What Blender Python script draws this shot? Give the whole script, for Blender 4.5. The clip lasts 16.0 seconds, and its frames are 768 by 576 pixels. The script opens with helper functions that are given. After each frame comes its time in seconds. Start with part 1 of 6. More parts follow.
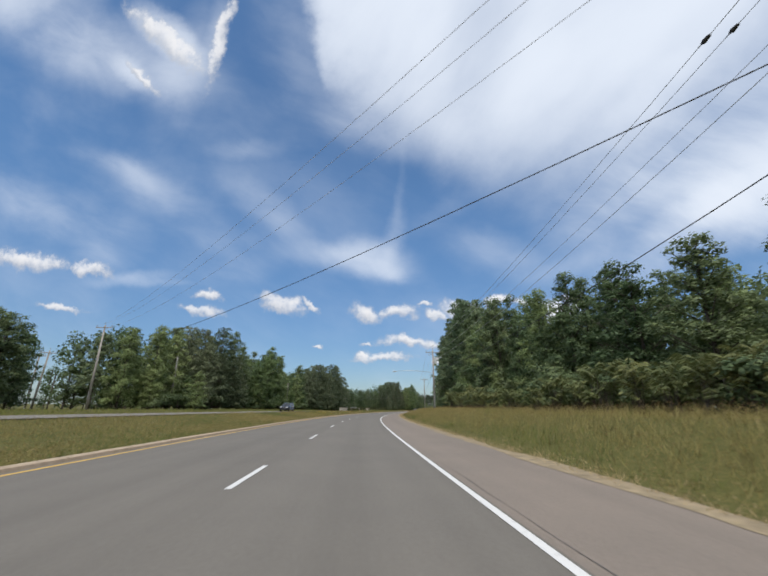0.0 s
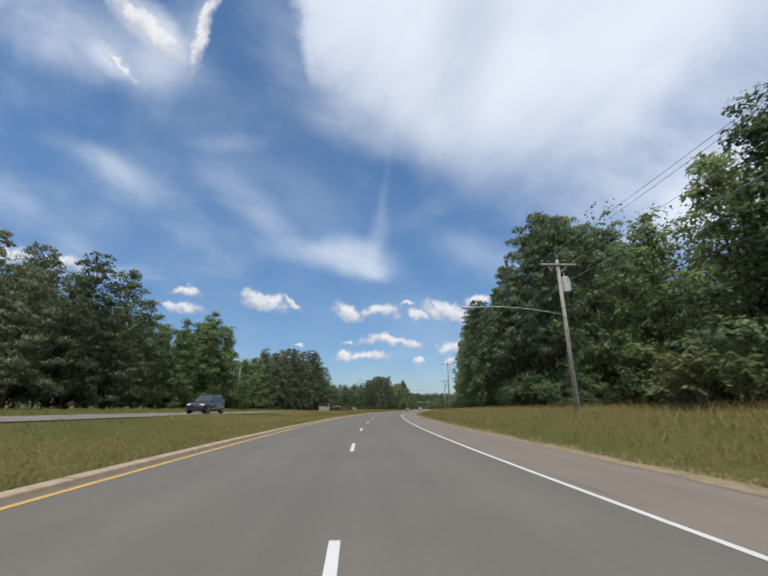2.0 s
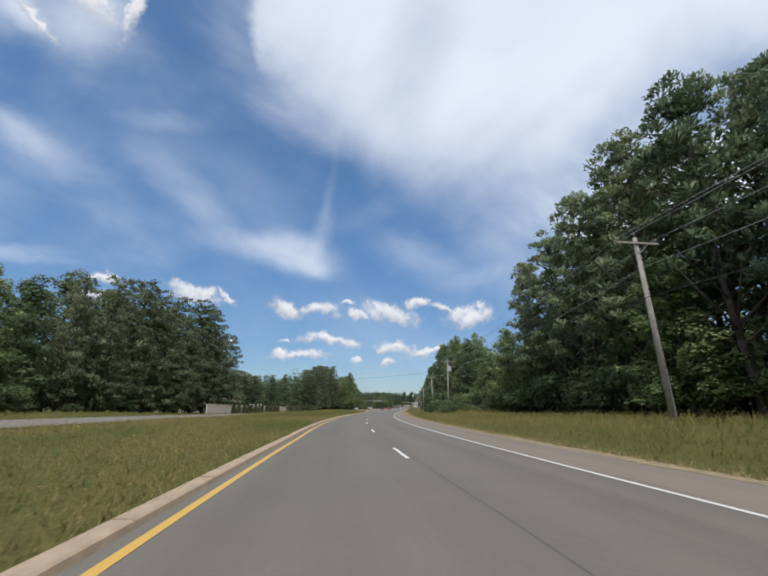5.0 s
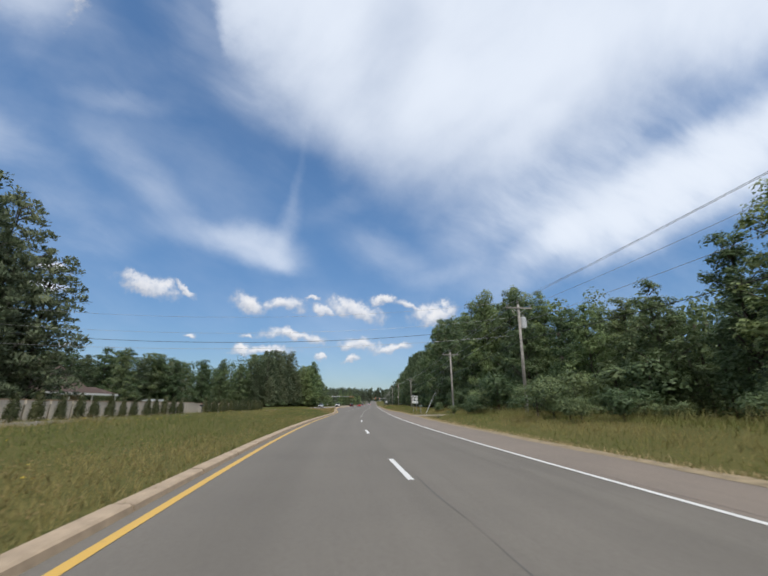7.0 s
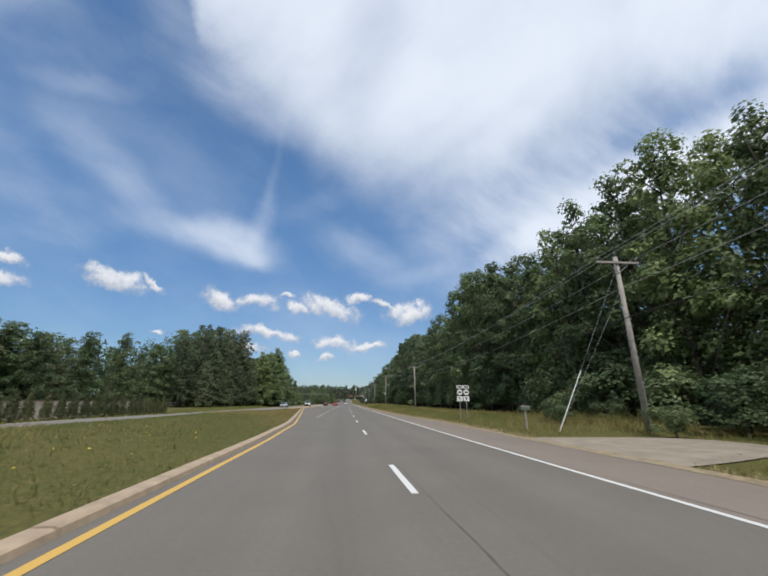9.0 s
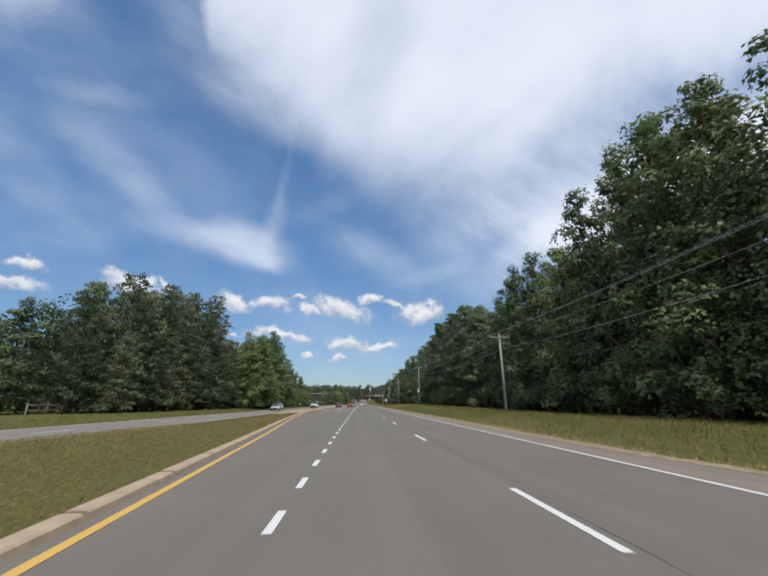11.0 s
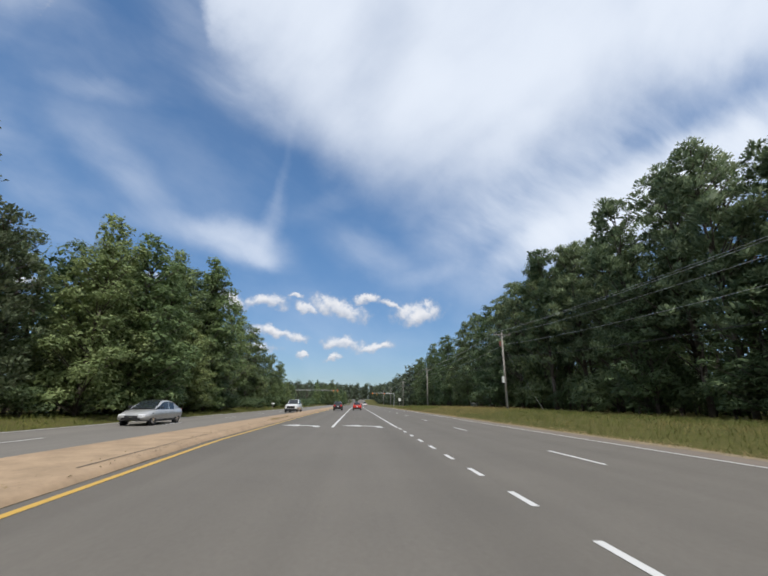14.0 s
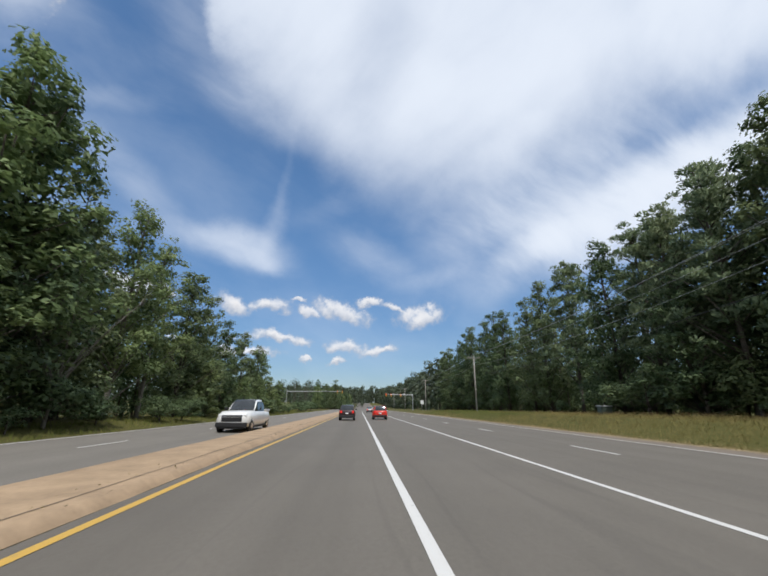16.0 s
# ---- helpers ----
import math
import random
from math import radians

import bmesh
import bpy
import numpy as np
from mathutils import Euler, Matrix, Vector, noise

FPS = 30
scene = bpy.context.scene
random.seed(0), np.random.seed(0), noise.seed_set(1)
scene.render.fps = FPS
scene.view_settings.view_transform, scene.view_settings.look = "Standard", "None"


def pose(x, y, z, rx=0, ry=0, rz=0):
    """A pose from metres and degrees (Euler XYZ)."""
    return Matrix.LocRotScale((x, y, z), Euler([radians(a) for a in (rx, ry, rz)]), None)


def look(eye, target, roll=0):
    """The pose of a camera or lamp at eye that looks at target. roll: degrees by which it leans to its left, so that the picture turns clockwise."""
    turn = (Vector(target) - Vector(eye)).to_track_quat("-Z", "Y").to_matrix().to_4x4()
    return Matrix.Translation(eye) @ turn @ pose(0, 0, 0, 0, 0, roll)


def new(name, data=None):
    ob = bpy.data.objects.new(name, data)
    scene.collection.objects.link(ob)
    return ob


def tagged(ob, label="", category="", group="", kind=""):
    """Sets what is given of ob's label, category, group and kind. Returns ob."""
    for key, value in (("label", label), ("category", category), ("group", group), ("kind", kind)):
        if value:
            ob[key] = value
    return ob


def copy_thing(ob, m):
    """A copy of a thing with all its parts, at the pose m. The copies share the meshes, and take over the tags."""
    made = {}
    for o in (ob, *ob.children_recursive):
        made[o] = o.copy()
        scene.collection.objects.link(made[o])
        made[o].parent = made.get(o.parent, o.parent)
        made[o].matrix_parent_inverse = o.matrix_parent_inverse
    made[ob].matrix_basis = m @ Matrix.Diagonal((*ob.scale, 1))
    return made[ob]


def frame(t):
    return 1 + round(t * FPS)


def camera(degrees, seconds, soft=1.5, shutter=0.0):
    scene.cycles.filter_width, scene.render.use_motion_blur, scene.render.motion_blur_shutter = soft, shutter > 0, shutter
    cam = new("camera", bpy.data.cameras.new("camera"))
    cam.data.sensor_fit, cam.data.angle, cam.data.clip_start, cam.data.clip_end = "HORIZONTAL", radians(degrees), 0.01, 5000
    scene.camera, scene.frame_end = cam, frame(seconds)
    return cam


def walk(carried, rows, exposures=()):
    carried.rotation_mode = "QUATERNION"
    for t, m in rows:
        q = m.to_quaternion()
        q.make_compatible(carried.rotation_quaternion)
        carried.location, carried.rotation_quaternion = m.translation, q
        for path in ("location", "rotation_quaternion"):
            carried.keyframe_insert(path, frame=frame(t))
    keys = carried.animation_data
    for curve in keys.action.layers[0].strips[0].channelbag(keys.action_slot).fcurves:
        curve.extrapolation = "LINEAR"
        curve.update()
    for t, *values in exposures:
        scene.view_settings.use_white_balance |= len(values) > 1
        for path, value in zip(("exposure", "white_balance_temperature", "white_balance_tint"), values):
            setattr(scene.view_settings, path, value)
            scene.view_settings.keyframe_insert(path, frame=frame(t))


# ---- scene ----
cam = camera(91.0, 16.0, soft=1.8, shutter=0.1)
PATH = [
    (0.0, pose(-0.000, 0.000, 1.454, 107.70, -0.32, -2.83)),
    (0.5, pose(-0.730, 10.588, 1.454, 107.62, -0.17, -3.48)),
    (1.0, pose(-1.426, 21.211, 1.454, 107.63, -0.03, -4.16)),
    (1.5, pose(-1.998, 31.858, 1.454, 107.50, 0.01, -4.83)),
    (2.0, pose(-2.362, 42.490, 1.454, 107.55, -0.40, -5.59)),
    (2.5, pose(-2.485, 53.058, 1.454, 107.92, -0.83, -6.42)),
    (3.0, pose(-2.526, 63.453, 1.454, 108.05, -1.05, -7.08)),
    (3.5, pose(-2.383, 73.963, 1.454, 107.92, -0.85, -8.57)),
    (4.0, pose(-1.852, 84.467, 1.454, 107.86, -0.69, -10.74)),
    (4.5, pose(-0.906, 94.872, 1.454, 107.71, -0.75, -13.01)),
    (5.0, pose(0.367, 105.281, 1.454, 107.57, -0.54, -14.98)),
    (5.5, pose(1.879, 115.613, 1.454, 107.44, -0.39, -16.65)),
    (6.0, pose(3.630, 125.868, 1.454, 107.33, -0.30, -18.01)),
    (6.5, pose(5.593, 136.025, 1.454, 107.22, -0.26, -19.19)),
    (7.0, pose(7.742, 146.066, 1.454, 107.11, -0.29, -20.27)),
    (7.5, pose(10.048, 155.970, 1.454, 106.99, -0.38, -21.39)),
    (8.0, pose(12.514, 165.738, 1.454, 106.87, -0.54, -22.54)),
    (8.5, pose(15.284, 175.368, 1.454, 106.86, -0.31, -23.47)),
    (9.0, pose(18.195, 184.929, 1.454, 106.92, -0.29, -24.12)),
    (9.5, pose(21.005, 194.410, 1.454, 106.96, -0.23, -24.23)),
    (10.0, pose(23.715, 203.812, 1.454, 106.98, -0.12, -23.81)),
    (10.5, pose(26.334, 213.148, 1.454, 106.98, -0.04, -23.07)),
    (11.0, pose(28.871, 222.431, 1.454, 106.97, -0.01, -22.24)),
    (11.5, pose(31.333, 231.677, 1.454, 106.94, -0.11, -21.52)),
    (12.0, pose(33.721, 240.885, 1.454, 106.90, -0.33, -20.93)),
    (12.5, pose(35.981, 250.086, 1.454, 107.00, -0.57, -20.83)),
    (13.0, pose(38.232, 259.195, 1.454, 107.06, -0.98, -21.12)),
    (13.5, pose(40.618, 268.141, 1.454, 107.10, -1.10, -22.27)),
    (14.0, pose(43.100, 276.898, 1.454, 107.01, -0.74, -22.97)),
    (14.5, pose(45.526, 285.509, 1.454, 107.29, -0.64, -22.94)),
    (15.0, pose(47.831, 294.078, 1.454, 107.48, -0.54, -22.71)),
    (15.5, pose(50.083, 302.559, 1.454, 107.47, -0.45, -22.51)),
    (16.0, pose(52.411, 311.029, 1.454, 107.52, -0.47, -22.47)),
]
walk(cam, PATH)

# ---- world, sun, exposure ----
SUN_AZIMUTH, SUN_HEIGHT = 187.0, 62.0      # degrees clockwise from +y, and above the horizon
SKY_RIGHT, SKY_UP, SKY_AHEAD = (0.9742, -0.2251, 0.0132), (-0.0807, -0.2936, 0.9525), (0.2106, 0.929, 0.3042)
# places on the sky, seen straight along SKY_AHEAD: right, up, half length, half width, turn, thickness
CIRRUS_LEFT = [
    (-1.06, 0.828, 0.322, 0.086, -25, 0.45),
    (-0.719, 0.692, 0.151, 0.06, 63, 0.3),
    (-0.775, 0.802, 0.107, 0.031, -45, 0.9),
    (-0.616, 0.787, 0.081, 0.026, 71, 0.3),
    (-0.885, 0.708, 0.07, 0.025, -47, 0.5),
    (-0.849, 0.322, 0.117, 0.036, -28, 0.15),
    (-0.953, 0.413, 0.078, 0.021, -35, 0.14),
    (-0.55, 0.426, 0.091, 0.018, -8, 0.13),
    (-0.94, 0.088, 0.11, 0.018, -5, 0.25),
    (-0.823, 0.056, 0.078, 0.009, -8, 0.1),
    (-0.992, 0.192, 0.091, 0.052, 0, 0.12),
    (-0.48, 0.257, 0.13, 0.035, -40, 0.17),
    (-0.563, 0.088, 0.078, 0.029, 0, 0.16),
    (-0.615, 0.179, 0.104, 0.039, -20, 0.12),
]
CIRRUS_RIGHT = [
    (-0.291, 0.104, 0.123, 0.031, -12, 0.32),
    (-0.193, 0.088, 0.078, 0.036, -14, 0.4),
    (-0.151, 0.056, 0.034, 0.016, -20, 0.3),
    (-0.132, 0.143, 0.065, 0.016, 80, 0.18),
    (-0.112, 0.283, 0.104, 0.008, 82, 0.05),
    (0.112, 0.075, 0.104, 0.039, -28, 0.2),
    (0.274, 0.023, 0.078, 0.021, 20, 0.15),
    (-0.213, 0.432, 0.091, 0.039, -30, 0.2),
    (-0.018, 0.192, 0.078, 0.026, 20, 0.08),
    (0.611, 0.142, 0.105, 0.036, 24, 0.9),
    (0.914, 0.273, 0.308, 0.076, 29, 1.6),
    (1.288, 0.463, 0.335, 0.1, 29, 1.6),
    (-1.297, 0.339, 0.253, 0.063, -21, 0.18),
    (-0.869, 0.371, 0.194, 0.033, -28, 0.15),
    (0.475, 0.208, 0.161, 0.053, 11, 0.25),
    (0.72, 0.3, 0.36, 0.12, 30, 0.6),
    (-0.31, 0.6, 0.22, 0.1, -66, 0.1),
]
CIRRUS_GAPS = [
    (0.131, 0.646, 0.18, 0.07, 80, -0.85),
    (-0.031, 0.711, 0.078, 0.031, 60, -0.3),
    (0.679, 0.292, 0.229, 0.023, 35, -0.15),
    (0.514, 0.504, 0.234, 0.029, 40, -0.35),
]
CUMULUS_NEAR = [
    (-0.693, 0.018, 0.042, 0.013, -8),
    (-0.713, -0.031, 0.06, 0.014, -8),
    (-0.466, -0.023, 0.057, 0.023, -18),
    (-0.382, -0.03, 0.029, 0.009, -32),
    (-0.223, -0.06, 0.034, 0.022, -10),
    (-0.135, -0.062, 0.049, 0.016, 3),
    (-0.064, -0.038, 0.018, 0.006, 0),
    (-0.034, -0.069, 0.026, 0.012, -20),
    (0.053, -0.074, 0.067, 0.025, -14),
    (0.125, -0.047, 0.029, 0.012, -5),
    (0.192, -0.058, 0.042, 0.012, -8),
    (0.267, -0.074, 0.055, 0.027, 8),
    (-0.228, -0.135, 0.018, 0.006, 0),
]
CUMULUS_FAR = [
    (-0.784, 0.785, 0.137, 0.035, -46),
    (-0.595, 0.76, 0.116, 0.021, 68),
    (-0.869, 0.681, 0.06, 0.014, -48),
    (-0.109, -0.143, 0.07, 0.014, -5),
    (-0.232, -0.174, 0.023, 0.016, -20),
    (-0.18, -0.184, 0.065, 0.013, -4),
    (0.07, -0.164, 0.047, 0.017, -5),
    (0.157, -0.167, 0.042, 0.013, 12),
    (0.04, -0.204, 0.026, 0.008, 0),
    (-0.044, -0.197, 0.012, 0.006, 0),
    (-1.318, 0.16, 0.144, 0.031, -9),
    (-1.089, 0.116, 0.059, 0.023, -14),
    (-1.207, 0.008, 0.072, 0.012, -10),
    (-0.653, -0.163, 0.021, 0.007, 1),
    (-0.367, -0.143, 0.015, 0.007, 2),
]
CIRRUS_EDGE = [(-0.368, 1.023), (-0.317, 0.763), (-0.284, 0.62), (-0.213, 0.51), (-0.109, 0.406), (0.008, 0.35), (0.112, 0.289), (0.216, 0.26), (0.332, 0.26), (0.472, 0.298), (0.556, 0.366), (0.702, 0.448), (0.93, 0.575), (1.285, 0.745)]      # lower edge of the great sheet of cirrus


def sky_world():
    w = bpy.data.worlds.new("sky")
    scene.world = w
    w.use_nodes = True
    nt = w.node_tree
    nt.nodes.clear()
    N, L = nt.nodes.new, nt.links.new

    def put(socket, v):
        if hasattr(v, "is_linked"):
            L(v, socket)
        else:
            socket.default_value = v

    def m(op, a, b=0.0, c=None, clamp=False):
        n = N("ShaderNodeMath")
        n.operation, n.use_clamp = op, clamp
        put(n.inputs[0], a), put(n.inputs[1], b)
        if c is not None:
            put(n.inputs[2], c)
        return n.outputs[0]

    def vm(op, a, b=None, out=0):
        n = N("ShaderNodeVectorMath")
        n.operation = op
        put(n.inputs[0], a)
        if b is not None:
            put(n.inputs[1], b)
        return n.outputs[out]

    def step(v, a, b):
        n = N("ShaderNodeMapRange")
        n.interpolation_type = "SMOOTHSTEP"
        put(n.inputs[0], v), put(n.inputs[1], a), put(n.inputs[2], b), put(n.inputs[3], 0.0), put(n.inputs[4], 1.0)
        return n.outputs[0]

    def fbm(v, scale, detail, rough=0.55, distort=0.0, color=False):
        n = N("ShaderNodeTexNoise")
        put(n.inputs["Vector"], v)
        n.inputs["Scale"].default_value, n.inputs["Detail"].default_value = scale, detail
        n.inputs["Roughness"].default_value, n.inputs["Distortion"].default_value = rough, distort
        return n.outputs["Color" if color else "Fac"]

    way = N("ShaderNodeTexCoord").outputs["Generated"]
    ahead = m("MAXIMUM", vm("DOT_PRODUCT", way, SKY_AHEAD, 1), 0.12)
    px = m("DIVIDE", vm("DOT_PRODUCT", way, SKY_RIGHT, 1), ahead)
    py = m("DIVIDE", vm("DOT_PRODUCT", way, SKY_UP, 1), ahead)
    comb = N("ShaderNodeCombineXYZ")
    L(px, comb.inputs[0]), L(py, comb.inputs[1])
    flat = comb.outputs[0]

    def warped(scale, detail, amount):
        off = vm("SUBTRACT", fbm(flat, scale, detail, 0.6, 0.0, True), (0.5, 0.5, 0.5))
        n = N("ShaderNodeVectorMath")
        n.operation = "SCALE"
        L(off, n.inputs[0])
        n.inputs["Scale"].default_value = amount
        keep = vm("MULTIPLY", n.outputs[0], (1.0, 1.0, 0.0))
        return vm("ADD", flat, keep)

    def local(v, row):
        n = N("ShaderNodeMapping")
        n.vector_type = "TEXTURE"
        L(v, n.inputs["Vector"])
        n.inputs["Location"].default_value = (row[0], row[1], 0)
        n.inputs["Rotation"].default_value = (0, 0, radians(row[4]))
        n.inputs["Scale"].default_value = (row[2], row[3], 1)
        return n.outputs[0]

    # thin high cloud: one great sheet with a feathered lower edge, loose patches, fibres along the wind
    soft = warped(2.6, 7.0, 0.13)

    def patches(rows):
        total = None
        for row in rows:
            r = vm("LENGTH", local(soft, row), None, 1)
            g = m("MULTIPLY", step(r, 2.0, 0.0), row[5])
            total = g if total is None else m("ADD", total, g)
        return total

    def along(angle, stretch_by):
        c, q = math.cos(radians(angle)), math.sin(radians(angle))
        v = N("ShaderNodeCombineXYZ")
        bent = warped(0.9, 3.0, 0.4)
        L(vm("DOT_PRODUCT", bent, (c, q, 0), 1), v.inputs[0])
        L(m("MULTIPLY", vm("DOT_PRODUCT", bent, (-q, c, 0), 1), stretch_by), v.inputs[1])
        return v.outputs[0]

    sep = N("ShaderNodeSeparateXYZ")
    L(warped(3.6, 8.0, 0.16), sep.inputs[0])
    line = N("ShaderNodeValToRGB")
    line.color_ramp.interpolation = "B_SPLINE"
    e = line.color_ramp.elements
    while len(e) < len(CIRRUS_EDGE):
        e.new(0.5)
    for el, (a, b) in zip(e, CIRRUS_EDGE):
        el.position, el.color = (a + 0.4) / 1.75, (b / 1.1, b / 1.1, b / 1.1, 1)
    L(m("DIVIDE", m("ADD", sep.outputs[0], 0.4), 1.75), line.inputs[0])
    over_edge = m("SUBTRACT", sep.outputs[1], m("MULTIPLY", line.outputs[0], 1.1))
    sheet = m("ADD", m("MULTIPLY", step(over_edge, -0.12, 0.1), 0.65), m("MULTIPLY", step(over_edge, -0.02, 0.3), 1.4))
    fibre = fbm(along(48, 2.2), 1.9, 5.0, 0.5)
    wisp = fbm(along(-24, 2.3), 2.6, 6.0, 0.55)
    broad = fbm(flat, 1.7, 5.0, 0.55)
    sheet = m("MULTIPLY", m("MAXIMUM", m("ADD", sheet, patches(CIRRUS_GAPS)), 0.0), m("ADD", 0.68, m("MULTIPLY", step(fibre, 0.25, 0.75), 0.6)))
    loose = m("MULTIPLY", patches(CIRRUS_LEFT + CIRRUS_RIGHT), m("ADD", 0.45, m("MULTIPLY", step(wisp, 0.3, 0.7), 1.0)))
    veil = m("MULTIPLY", step(m("ADD", m("MULTIPLY", wisp, 0.55), m("MULTIPLY", broad, 0.55)), 0.45, 0.8), 0.15)
    cirrus = m("ADD", m("ADD", sheet, loose), veil)
    cirrus = m("SUBTRACT", 1.0, m("POWER", 2.718, m("MULTIPLY", cirrus, -1.25)), clamp=True)
    # small fair-weather heaps, flat below
    crisp = warped(13.0, 6.0, 0.085)
    heap, light = None, None
    ragged = m("MULTIPLY", m("SUBTRACT", fbm(flat, 38.0, 6.0, 0.62), 0.5), 1.7)
    for row in CUMULUS_NEAR + CUMULUS_FAR:
        v = local(crisp, row)
        sep = N("ShaderNodeSeparateXYZ")
        L(v, sep.inputs[0])
        low = m("MULTIPLY", m("MINIMUM", sep.outputs[1], 0.0), 1.35)
        r = m("SQRT", m("ADD", m("MULTIPLY", sep.outputs[0], sep.outputs[0]),
                        m("ADD", m("MULTIPLY", low, low), m("POWER", m("MAXIMUM", sep.outputs[1], 0.0), 2.0))))
        g = step(m("ADD", r, ragged), 1.6, 0.45)
        heap = g if heap is None else m("MAXIMUM", heap, g)
        s = m("MULTIPLY", g, m("ADD", 0.5, m("MULTIPLY", sep.outputs[1], 0.5)))
        light = s if light is None else m("MAXIMUM", light, s)
    puffs = m("MULTIPLY", heap, m("ADD", 0.5, m("MULTIPLY", fbm(flat, 22.0, 5.0), 0.75)), clamp=True)

    sky = N("ShaderNodeTexSky")
    sky.sky_type = "NISHITA"
    sky.sun_disc = False
    sky.sun_elevation, sky.sun_rotation = radians(SUN_HEIGHT), radians(SUN_AZIMUTH)
    sky.air_density, sky.dust_density, sky.ozone_density = 1.0, 0.6, 2.2
    tint = N("ShaderNodeMix")
    tint.data_type, tint.blend_type = "RGBA", "MULTIPLY"
    tint.inputs[0].default_value = 1.0
    L(sky.outputs[0], tint.inputs[6])
    sep = N("ShaderNodeSeparateXYZ")
    L(way, sep.inputs[0])
    lift = N("ShaderNodeMix")
    lift.data_type = "RGBA"
    L(step(sep.outputs[2], 0.0, 0.55), lift.inputs[0])
    lift.inputs[6].default_value = (SKY_LOW[0], SKY_LOW[1], SKY_LOW[2], 1)
    lift.inputs[7].default_value = (SKY_GAIN[0], SKY_GAIN[1], SKY_GAIN[2], 1)
    L(lift.outputs[2], tint.inputs[7])

    def over(base, fac, col):
        n = N("ShaderNodeMix")
        n.data_type = "RGBA"
        put(n.inputs[0], fac), put(n.inputs[6], base), put(n.inputs[7], col)
        return n.outputs[2]

    body = over((5.2, 5.6, 6.4, 1), step(light, 0.1, 0.75), (8.9, 8.9, 9.1, 1))
    col = over(tint.outputs[2], cirrus, (8.2, 8.85, 9.9, 1))
    col = over(col, puffs, body)
    bg, out = N("ShaderNodeBackground"), N("ShaderNodeOutputWorld")
    L(col, bg.inputs[0])
    bg.inputs[1].default_value = 0.1
    L(bg.outputs[0], out.inputs[0])


SKY_GAIN, SKY_LOW = (1.0, 1.32, 1.5), (0.7, 0.83, 0.99)
sky_world()
sun = new("sun", bpy.data.lights.new("sun", "SUN"))
sun.data.energy, sun.data.angle, sun.data.color = 3.3, radians(0.9), (1.0, 0.965, 0.905)
_a, _h = radians(SUN_AZIMUTH), radians(SUN_HEIGHT)
sun.matrix_world = look((math.sin(_a) * math.cos(_h) * 100, math.cos(_a) * math.cos(_h) * 100, math.sin(_h) * 100), (0, 0, 0))
scene.view_settings.exposure = 0.0


# ---- materials ----
class Mat:
    """A node material in the making."""

    def __init__(self, name, rough=0.8, metal=0.0, spec=0.4):
        self.m = bpy.data.materials.new(name)
        self.m.use_nodes = True
        self.t = self.m.node_tree
        self.b = self.t.nodes["Principled BSDF"]
        self.b.inputs["Roughness"].default_value = rough
        self.b.inputs["Metallic"].default_value = metal
        self.b.inputs["Specular IOR Level"].default_value = spec
        self.co = self.t.nodes.new("ShaderNodeTexCoord").outputs["Object"]

    def n(self, kind):
        return self.t.nodes.new(kind)

    def l(self, a, b):
        self.t.links.new(a, b)

    def noise(self, scale, detail=4.0, rough=0.55, stretch=None, distort=0.0):
        x = self.n("ShaderNodeTexNoise")
        src = self.co
        if stretch:
            mp = self.n("ShaderNodeMapping")
            self.l(src, mp.inputs[0])
            mp.inputs["Scale"].default_value = stretch[:3]
            if len(stretch) > 3:
                mp.inputs["Rotation"].default_value = (0, 0, radians(stretch[3]))
            src = mp.outputs[0]
        self.l(src, x.inputs["Vector"])
        x.inputs["Scale"].default_value, x.inputs["Detail"].default_value = scale, detail
        x.inputs["Roughness"].default_value, x.inputs["Distortion"].default_value = rough, distort
        return x.outputs["Fac"]

    def ramp(self, fac, stops):
        r = self.n("ShaderNodeValToRGB")
        self.l(fac, r.inputs[0])
        e = r.color_ramp.elements
        while len(e) < len(stops):
            e.new(0.5)
        for el, (p, c) in zip(e, stops):
            el.position, el.color = p, (*c, 1)
        return r.outputs[0]

    def mix(self, fac, a, b, kind="MIX"):
        x = self.n("ShaderNodeMix")
        x.data_type, x.blend_type = "RGBA", kind
        for sock, v in ((x.inputs[0], fac), (x.inputs[6], a), (x.inputs[7], b)):
            if hasattr(v, "is_linked"):
                self.l(v, sock)
            elif isinstance(v, tuple):
                sock.default_value = (*v, 1)
            else:
                sock.default_value = v
        return x.outputs[2]

    def colour(self, c):
        if isinstance(c, tuple):
            self.b.inputs["Base Color"].default_value = (*c, 1)
        else:
            self.l(c, self.b.inputs["Base Color"])
        return self

    def bump(self, fac, strength, distance=0.02):
        x = self.n("ShaderNodeBump")
        self.l(fac, x.inputs["Height"])
        x.inputs["Strength"].default_value, x.inputs["Distance"].default_value = strength, distance
        self.l(x.outputs[0], self.b.inputs["Normal"])
        return self


